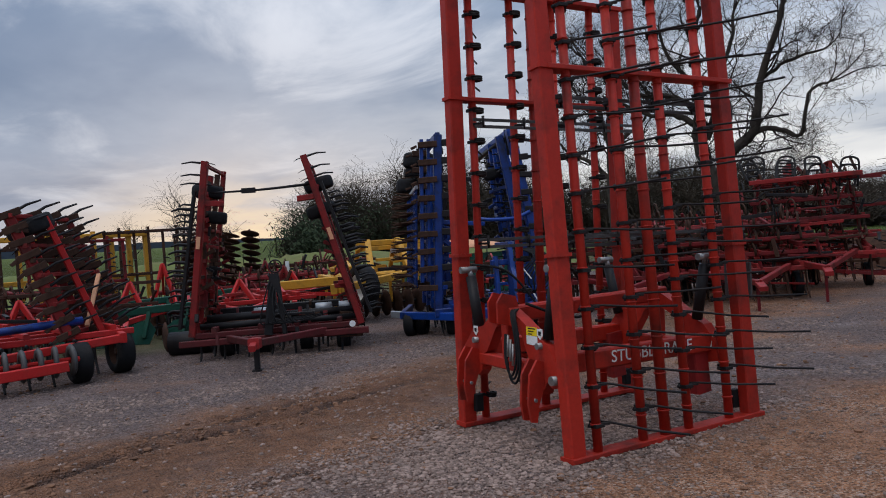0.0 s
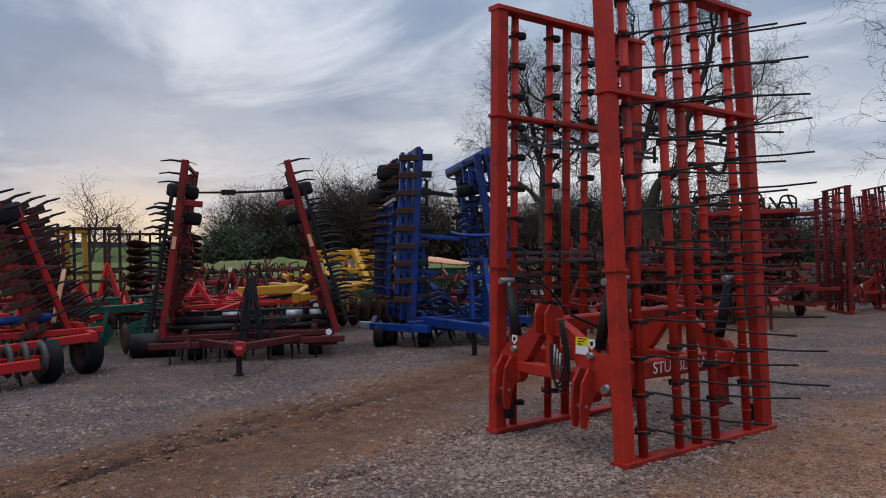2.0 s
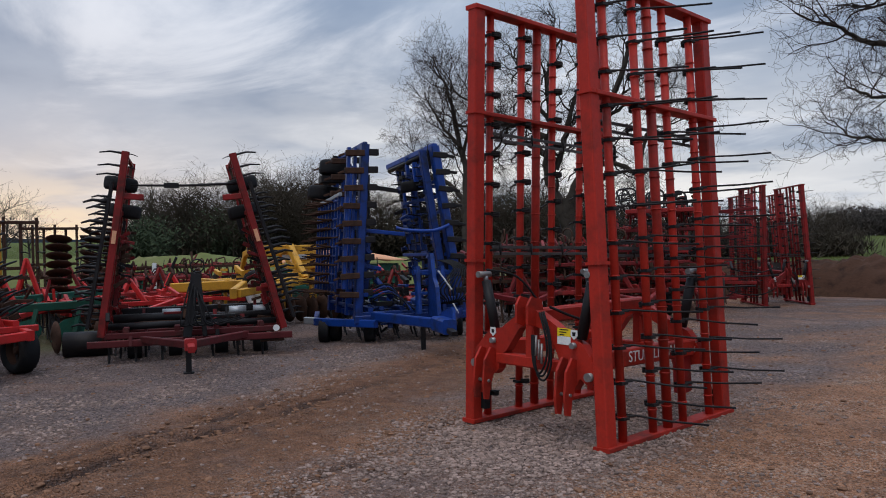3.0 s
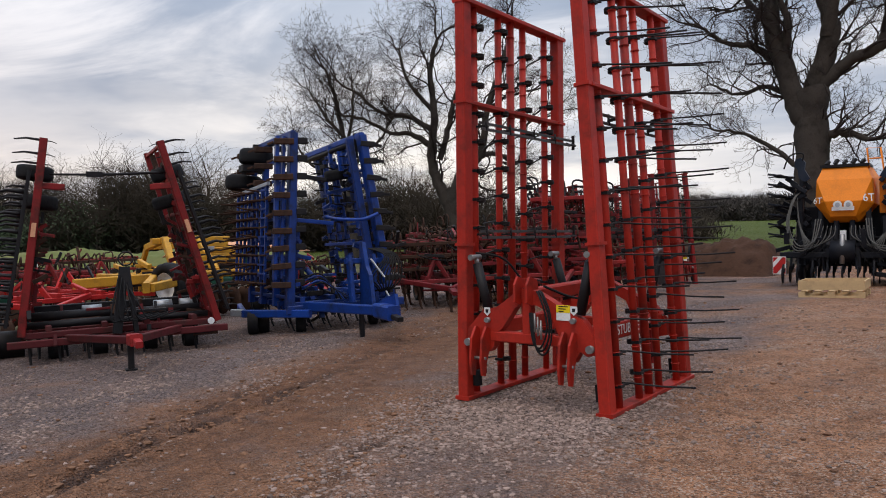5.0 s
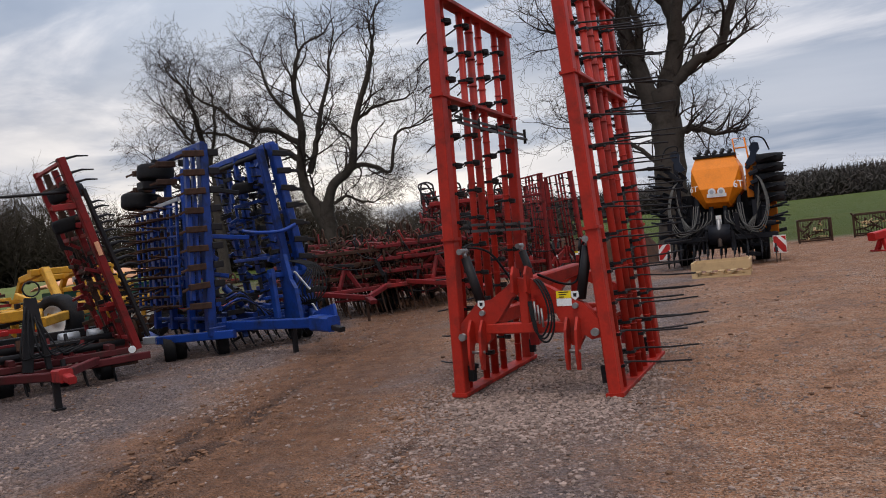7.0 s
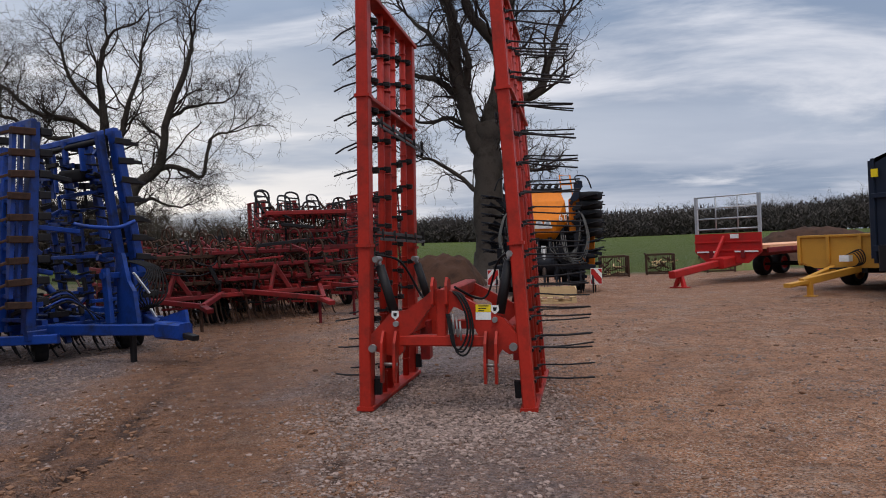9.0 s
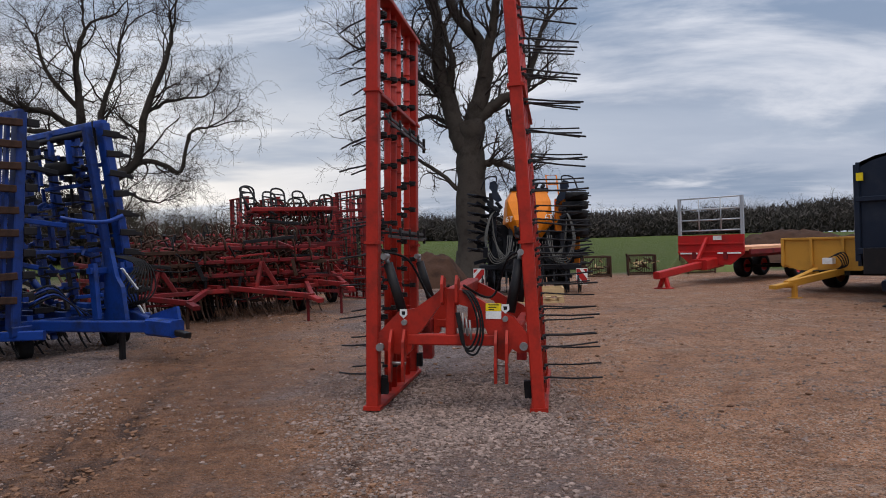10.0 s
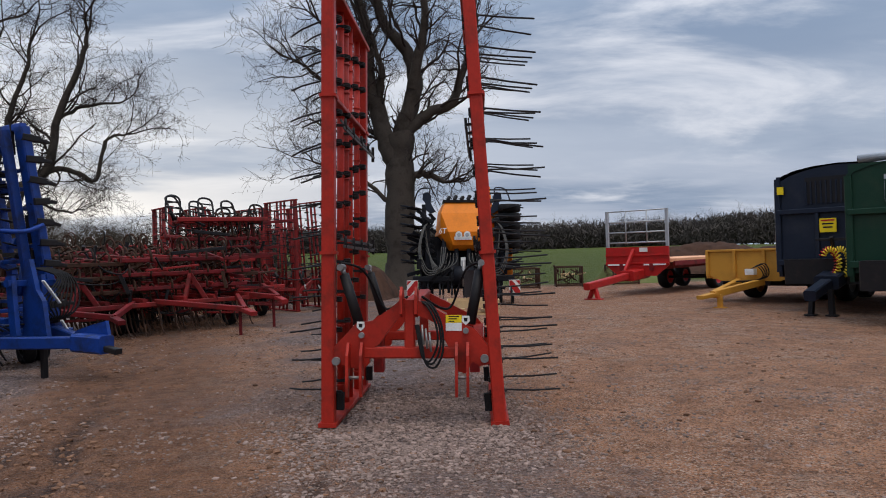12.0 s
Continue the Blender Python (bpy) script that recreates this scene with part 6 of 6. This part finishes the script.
bank("earth_bank", ((20.5, 17), (22, 13.5), (22.6, 9.5), (22.4, 7.0)), 1.5, 1.25, SOIL, "heap of dug red-brown earth with scattered stones")
bank("earth_bank", ((34, -3.6), (33, -7), (31, -12), (28, -18), (24, -25)), 3.0, 1.55, SOIL, "long bank of brown earth behind the trailers")
bank("earth_bank", ((27.9, -.6), (28.4, -2.2), (28.4, -3.6)), 1.0, .8, GRASS, "low heap of rough brown grass and rubble")
bank("earth_bank", ((-4, 33.5), (6, 31), (13, 28), (20, 23.5)), 2.4, 1.35, GRASS, "low bank of rough grass behind the machines")

# ---- trees ----


class Wood:
    """Tapered branches gathered into one mesh."""

    def __init__(self):
        self.v, self.f = [], []

    def limb(self, pts, rs, n):
        base, up = len(self.v), None
        k = len(pts)
        for i, p in enumerate(pts):
            d = (pts[min(i + 1, k - 1)] - pts[max(i - 1, 0)]).normalized()
            if up is None:
                up = Vector((1, 0, 0)) if abs(d.z) > .7 else Vector((0, 0, 1))
            x = d.cross(up).normalized()
            up = x.cross(d).normalized()
            for j in range(n):
                a = 2 * math.pi * j / n
                self.v.append(tuple(p + (x * math.cos(a) + up * math.sin(a)) * rs[i]))
        for i in range(k - 1):
            for j in range(n):
                self.f.append((base + i * n + j, base + i * n + (j + 1) % n, base + (i + 1) * n + (j + 1) % n, base + (i + 1) * n + j))

    def mesh(self, name, mat):
        me = bpy.data.meshes.new(name)
        me.from_pydata(self.v, [], self.f)
        me.polygons.foreach_set("use_smooth", [True] * len(self.f))
        me.materials.append(mat)
        return me


def grow(rng, thick, thin, p, d, length, r, level, levels, droop, kids, wobble, first=.45, lite=False):
    """One branch and, recursively, what springs from it."""
    n = (5, 3, 2, 1)[min(level, 3)] if lite else (8, 8, 6, 4, 3, 2)[min(level, 5)]
    w = wobble * (.45 if level == 0 else 1.25 + .25 * level)
    pts, rs, dirs = [p.copy()], [r], [d.copy()]
    for i in range(n):
        j = Vector((rng.uniform(-1, 1), rng.uniform(-1, 1), rng.uniform(-1, 1)))
        d = (d + j * w + Vector((0, 0, (.09 if level < levels - 1 else -droop)))).normalized()
        p = p + d * length / n
        pts.append(p.copy())
        rs.append(max(r * (1 - (.45 if level == 0 else .68) * (i + 1) / n), .0055))
        dirs.append(d.copy())
    (thick if level <= 1 else thin).limb(pts, rs, 3 if lite else (12, 8, 5, 4, 3, 3, 3)[min(level, 6)])
    if level >= levels:
        return
    k = kids[min(level, len(kids) - 1)]
    for c in range(k):
        q = (.22 + .78 * (c + rng.random() * .9) / k) if level else (first + (1 - first) * (c + .8) / k)
        q = min(q, .999)
        i = min(int(q * n), n - 1)
        at = pts[i].lerp(pts[i + 1], q * n - i)
        axis = dirs[i].orthogonal().normalized()
        axis.rotate(Matrix.Rotation(rng.uniform(0, 2 * math.pi) if level else (2.4 * c + rng.uniform(-.4, .4)), 3, dirs[i]))
        nd = dirs[i].copy()
        nd.rotate(Matrix.Rotation(radians(rng.uniform(30, 72) if level else rng.uniform(28, 58)), 3, axis))
        if level == 0:
            nd.z = max(nd.z, .3)
        nd.normalize()
        grow(rng, thick, thin, at, nd, length * (rng.uniform(.42, .68) if level else rng.uniform(.55, .75)), rs[i] * rng.uniform(.42, .66), level + 1, levels, droop, kids, wobble, lite=lite)


def bare_tree(name, x, y, r, seed, levels, kids, label, droop, wobble, limbs, turn, spray):
    """A leafless tree; limbs are main boughs given as (points across and up, radius, end radius) in the plane turned by degrees."""
    rng = random.Random(seed)
    th = root(name, Matrix.Translation((x, y, plane_z(x, y) - .1)), label, "tree", "bare trees")
    thick, thin = Wood(), Wood()
    ca, sa = math.cos(radians(turn)), math.sin(radians(turn))
    for n, (line, r0, r1) in enumerate(limbs):
        depth = 0.0 if n == 0 else rng.uniform(-1.0, 1.0)
        pts = []
        for i, (u, z) in enumerate(line):
            v = depth * i / (len(line) - 1)
            pts.append(Vector((u * ca - v * sa, u * sa + v * ca, z)))
        pts = spline(pts, 5)
        pts = [p + Vector((rng.uniform(-1, 1), rng.uniform(-1, 1), rng.uniform(-1, 1))) * .05 * (0 < i < len(pts) - 1) for i, p in enumerate(pts)]
        k = len(pts) - 1
        rs = [(r0 + (r1 - r0) * i / k) * rng.uniform(.94, 1.08) for i in range(k + 1)]
        thick.limb(pts, rs, 12 if n == 0 else 9)
        if n == 0:
            continue
        span = sum((pts[i + 1] - pts[i]).length for i in range(k))
        for c in range(spray):
            i = min(int(k * (.12 + .86 * (c + rng.random()) / spray)), k - 1)
            d = (pts[i + 1] - pts[i]).normalized()
            axis = d.orthogonal().normalized()
            axis.rotate(Matrix.Rotation(rng.uniform(0, 6.28), 3, d))
            nd = d.copy()
            nd.rotate(Matrix.Rotation(radians(rng.uniform(35, 80)), 3, axis))
            nd.z += .15
            grow(rng, thick, thin, pts[i], nd.normalized(), rng.uniform(1.2, 3.2) * min(1.15, .55 + span * .09), min(rs[i] * .5, .09) * rng.uniform(.5, 1.0), 2, levels, droop, kids, wobble)
        for c in range(3):
            nd = (pts[k] - pts[k - 1]).normalized() + Vector((rng.uniform(-.6, .6), rng.uniform(-.6, .6), rng.uniform(.0, .5)))
            grow(rng, thick, thin, pts[k], nd.normalized(), rng.uniform(1.8, 3.0) * min(1.1, .5 + span * .1), r1 * rng.uniform(.6, .9), 2, levels, droop, kids, wobble)
    # root flare
    thick.limb([Vector((0, 0, -.1)), Vector((0, 0, .35)), Vector((0, 0, 1.2))], [r * 1.5, r * 1.12, r * .98], 12)
    o = new("trunk", thick.mesh("trunk", BARK))
    o.parent = th
    o = new("crown", thin.mesh("crown", TWIG))
    o.parent = th
    tagged(o, "crown of fine leafless twigs")
    return th


bare_tree("bare_tree", 28.8, 7.6, .62, 11, 5, (4, 8, 5, 4, 3), "massive leafless tree with heavy limbs behind the drill", .03, .24, limbs=(
    (((0, 0), (.05, 3.0), (.03, 5.0), (.0, 6.6)), .62, .60),
    (((-.1, 5.2), (-.45, 6.2), (-.95, 7.8), (-1.25, 9.5), (-1.3, 11.3), (-2.0, 13.2)), .46, .16),
    (((-.5, 6.6), (-.75, 8.0), (-.65, 9.3), (-1.0, 10.6)), .24, .09),
    (((.05, 5.6), (.2, 6.8), (.65, 8.7), (.35, 10.2), (-.7, 11.5), (-1.2, 13.4)), .44, .16),
    (((.6, 8.6), (.95, 10.2), (1.2, 11.6), (1.0, 13.2)), .26, .10),
    (((.2, 6.6), (1.2, 7.5), (2.2, 7.9), (2.65, 9.0), (3.0, 10.4)), .27, .09),
    (((.3, 4.5), (.75, 4.95), (1.25, 4.9), (1.9, 4.6)), .20, .10),
    (((-.3, 3.6), (-1.2, 4.5), (-2.4, 5.2), (-3.6, 5.5)), .11, .04),
    (((-.8, 7.4), (-2.0, 8.6), (-3.2, 9.0), (-4.2, 9.8)), .17, .06),
    (((-1.2, 9.2), (-2.4, 10.6), (-3.6, 11.8)), .16, .06),
    (((-.5, 6.4), (-1.6, 7.0), (-2.8, 6.9), (-3.8, 7.4)), .12, .04)), turn=-93, spray=11)
bare_tree("bare_tree", 30.5, 25.5, .50, 5, 5, (6, 7, 6, 5, 3), "large leafless tree with spreading twigs at the field edge", .0, .25, limbs=(
    (((.1, 0), (.05, 1.6), (-.12, 2.8), (-.2, 4.0)), .50, .40),
    (((-.15, 2.6), (-1.0, 4.4), (-1.3, 5.8), (-1.1, 8.1), (-1.3, 10.2), (-.9, 12.0)), .34, .09),
    (((-.2, 3.6), (.4, 4.9), (1.4, 5.9), (1.8, 8.3), (2.8, 11.0), (3.0, 12.2)), .30, .08),
    (((-1.4, 6.4), (-2.4, 7.0), (-3.5, 7.1), (-5.0, 7.9), (-6.2, 8.1)), .17, .05),
    (((-1.3, 7.2), (-2.6, 8.0), (-4.0, 8.2), (-5.2, 9.2), (-6.4, 10.0)), .16, .05),
    (((.5, 5.2), (1.6, 5.8), (2.5, 5.7), (3.4, 5.4), (3.8, 7.2), (4.7, 7.6)), .16, .05),
    (((-.9, 5.6), (-.4, 7.2), (-.1, 8.6), (.5, 10.6), (.6, 11.6)), .18, .06),
    (((-1.2, 8.2), (-2.6, 10.0), (-3.0, 11.6)), .13, .05),
    (((1.8, 8.2), (2.9, 8.9), (4.6, 9.3)), .11, .04),
    (((.3, 3.9), (1.0, 4.2), (1.7, 3.9), (2.4, 3.8)), .10, .04)), turn=-63.8, spray=10)
bare_tree("bare_tree", 27.5, 30.5, .30, 9, 5, (6, 7, 6, 4, 3), "slimmer leafless tree beside the large one", .0, .25, limbs=(
    (((.1, 0), (.1, 2.0), (.0, 4.0)), .30, .24),
    (((.0, 3.8), (.0, 5.6), (-.5, 7.6), (-.9, 9.4), (-1.4, 10.8)), .22, .06),
    (((-.0, 4.0), (-1.2, 5.2), (-2.2, 5.6), (-3.0, 6.8)), .14, .04),
    (((.0, 5.0), (.9, 6.3), (1.8, 7.0), (2.4, 8.4)), .12, .04),
    (((-.3, 7.0), (-1.6, 8.4), (-2.6, 9.8)), .11, .04),
    (((-.2, 6.2), (.3, 8.0), (.5, 9.8)), .11, .04)), turn=-63.8, spray=10)


def polar(az, r, eye=(-1.5, 1.5)):
    return eye[0] + r * math.sin(radians(az)), eye[1] + r * math.cos(radians(az))


def wood_templates():
    """A few bare trees and bushes to be repeated in the far woods."""
    out = []
    for seed in range(6):
        rng = random.Random(100 + seed)
        a, b = Wood(), Wood()
        grow(rng, a, b, Vector((0, 0, 0)), Vector((rng.uniform(-.1, .1), rng.uniform(-.1, .1), 1)).normalized(), 4.4, .12, 0, 3, .0, (11, 7, 4), .17, .2, True)
        a.limb([Vector((0, 0, -.6)), Vector((0, 0, .2))], [.2, .16], 6)
        nv = len(a.v)
        out.append((np.array(a.v + b.v), a.f + [tuple(i + nv for i in f) for f in b.f]))
    return out


def far_woods(name, spots, mat, label):
    T = wood_templates()
    V, F, n = [], [], 0
    rng = random.Random(4)
    for x, y, h in spots:
        v, f = T[rng.randrange(len(T))]
        a = rng.uniform(0, 6.28)
        s = h / 7.0
        R = np.array([[math.cos(a), -math.sin(a), 0], [math.sin(a), math.cos(a), 0], [0, 0, 1]])
        q = (v @ R.T) * np.array([s * 1.25, s * 1.25, s]) + np.array([x, y, plane_z(min(x, 170), min(y, 170)) - .1])
        V.append(q)
        F += [tuple(i + n for i in t) for t in f]
        n += len(q)
    me = bpy.data.meshes.new(name)
    me.from_pydata(np.concatenate(V).tolist(), [], F)
    me.materials.append(mat)
    tagged(new(name, me), label, "woodland", kind="stuff")


def scrub(name, spots, mat, label, leaf=.35, per=90, thin=.22, sway=.5):
    """Dense undergrowth: clumps of short crossed sprays."""
    rng = random.Random(8)
    V, F = [], []
    for x, y, w, h in spots:
        z0 = plane_z(min(x, 170), min(y, 170)) - .2
        for k in range(per):
            c = Vector((x + rng.gauss(0, w * .45), y + rng.gauss(0, w * .45), z0 + h * rng.random() ** .8 * rng.uniform(.55, 1.0)))
            d = Vector((rng.gauss(0, sway), rng.gauss(0, sway), rng.uniform(.2, 1))).normalized() * leaf * rng.uniform(.6, 1.6)
            s = d.orthogonal().normalized() * leaf * thin
            n = len(V)
            V += [tuple(c - s), tuple(c + s), tuple(c + d + s * .3), tuple(c + d - s * .3)]
            F.append((n, n + 1, n + 2, n + 3))
    me = bpy.data.meshes.new(name)
    me.from_pydata(V, [], F)
    me.materials.append(mat)
    tagged(new(name, me), label, "scrub", kind="stuff")


def build_woods():
    rng = random.Random(21)
    near, under, conif = [], [], []

    def lift(az):
        return 1.12 - .38 * smooth(50, 60, az) + .22 * math.exp(-((az - 32) / 5) ** 2) - .18 * math.exp(-((az - 41) / 4) ** 2)

    for i in range(220):
        az = rng.uniform(20.5, 71)
        x, y = polar(az, 62 + rng.uniform(-5, 12) + .12 * abs(az - 45))
        near.append((x, y, rng.uniform(3.6, 6.6) * lift(az)))
    for i in range(360):
        az = 20.5 + 50.5 * i / 360 + rng.uniform(-.4, .4)
        x, y = polar(az, 60 + rng.uniform(-2, 9) + .12 * abs(az - 45))
        under.append((x, y, 2.4, rng.uniform(1.8, 3.0) * lift(az)))
    for i in range(18):
        x, y = polar(rng.uniform(43.5, 49.5), 70)
        conif.append((x, y, 1.1, rng.uniform(4.6, 6.6)))
    for az, r in ((20.6, 60), (22, 58), (26.5, 60), (29, 61)):
        x, y = polar(az, r)
        conif.append((x, y, 2.2, rng.uniform(3.6, 5.2)))
    far, far_u = [], []
    for i in range(170):
        az = 70 + 62 * (i + rng.random()) / 170
        x, y = polar(az, 178 + rng.uniform(-6, 14))
        far.append((x, y, rng.uniform(5.0, 8.0) + 2.0 * smooth(104, 116, az)))
    for i in range(330):
        az = 70 + 62 * i / 330
        x, y = polar(az, 174 + rng.uniform(-2, 8))
        far_u.append((x, y, 3.5, rng.uniform(4.4, 6.6) + 2.0 * smooth(104, 116, az)))
    small = [(*polar(az, r), h) for az, r, h in ((11.5, 75, 7.5), (12.6, 76, 6.0), (14, 80, 5.5), (8, 85, 5), (4, 90, 5), (-2, 95, 5))]
    far_woods("woodland", near, WOOD_NEAR, "belt of leafless trees behind the machinery yard")
    scrub("undergrowth", under, WOOD_NEAR, "dark leafless undergrowth along the wood", .55, 430, .10, .3)
    scrub("evergreens", conif, EVERGREEN, "dark evergreens standing in the wood", .26, 1100)
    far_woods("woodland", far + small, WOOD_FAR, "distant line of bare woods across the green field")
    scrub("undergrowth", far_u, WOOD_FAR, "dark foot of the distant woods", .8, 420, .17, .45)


build_woods()


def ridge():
    """Low hills along the horizon; the blue haze of distance is put into their colour."""
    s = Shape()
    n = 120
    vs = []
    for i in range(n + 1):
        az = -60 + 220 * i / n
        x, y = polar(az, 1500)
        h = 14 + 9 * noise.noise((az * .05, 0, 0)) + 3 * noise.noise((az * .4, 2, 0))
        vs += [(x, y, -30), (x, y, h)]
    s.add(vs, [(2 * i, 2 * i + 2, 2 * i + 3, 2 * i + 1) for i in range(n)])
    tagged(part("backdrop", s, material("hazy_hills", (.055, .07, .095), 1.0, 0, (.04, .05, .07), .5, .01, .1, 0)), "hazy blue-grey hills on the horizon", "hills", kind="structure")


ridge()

# ---- loose stones on the yard ----


def pebbles(name, count, mat, label, lo, hi, keep, seed):
    rng = random.Random(seed)
    base = []
    for k in range(5):
        bm = bmesh.new()
        bmesh.ops.create_icosphere(bm, subdivisions=1, radius=1)
        base.append((np.array([(Vector(v.co) * rng.uniform(.65, 1.15))[:] for v in bm.verts]), [tuple(v.index for v in f.verts) for f in bm.faces]))
        bm.free()
    V, F, n, made = [], [], 0, 0
    while made < count:
        x, y = rng.uniform(-4, 13), rng.uniform(-2, 13)
        if rng.random() > keep(x, y):
            continue
        v, f = base[rng.randrange(5)]
        s = lo + (hi - lo) * rng.random() ** 3
        a = rng.uniform(0, 6.28)
        q = v * np.array([s, s * rng.uniform(.6, 1), s * rng.uniform(.35, .7)])
        q = q @ np.array([[math.cos(a), math.sin(a), 0], [-math.sin(a), math.cos(a), 0], [0, 0, 1]]) + np.array([x, y, ground_z(x, y) + s * .12])
        V.append(q)
        F += [tuple(i + n for i in t) for t in f]
        n += len(q)
        made += 1
    me = bpy.data.meshes.new(name)
    me.from_pydata(np.concatenate(V).tolist(), [], F)
    me.materials.append(mat)
    tagged(new(name, me), label, "gravel", kind="stuff")


def stone_keep(x, y):
    d = math.hypot(x + 2, y - 2.5)
    heap = math.exp(-(((x - 3.25) / 1.05) ** 2) - ((y - 4.75) / .95) ** 2)
    loose = max(0, noise.noise((x * .9, y * .9, 9)) + .35 * noise.noise((x * 3, y * 3, 1)))
    return min(1, .05 + heap * 1.3 + .6 * loose) * (1.0 if d < 8 else .35) * (1 - min(.8, max(0, dirt_zone(x, y) * 2.0)))


pebbles("loose_gravel", 56000, STONE, "loose pale gravel stones scattered over the yard", .006, .028, stone_keep, 3)
pebbles("earth_clods", 6000, CLOD, "crumbs of red earth thrown up along the ruts", .006, .040, lambda x, y: .02 + 20 * abs(rut(x, y)), 5)
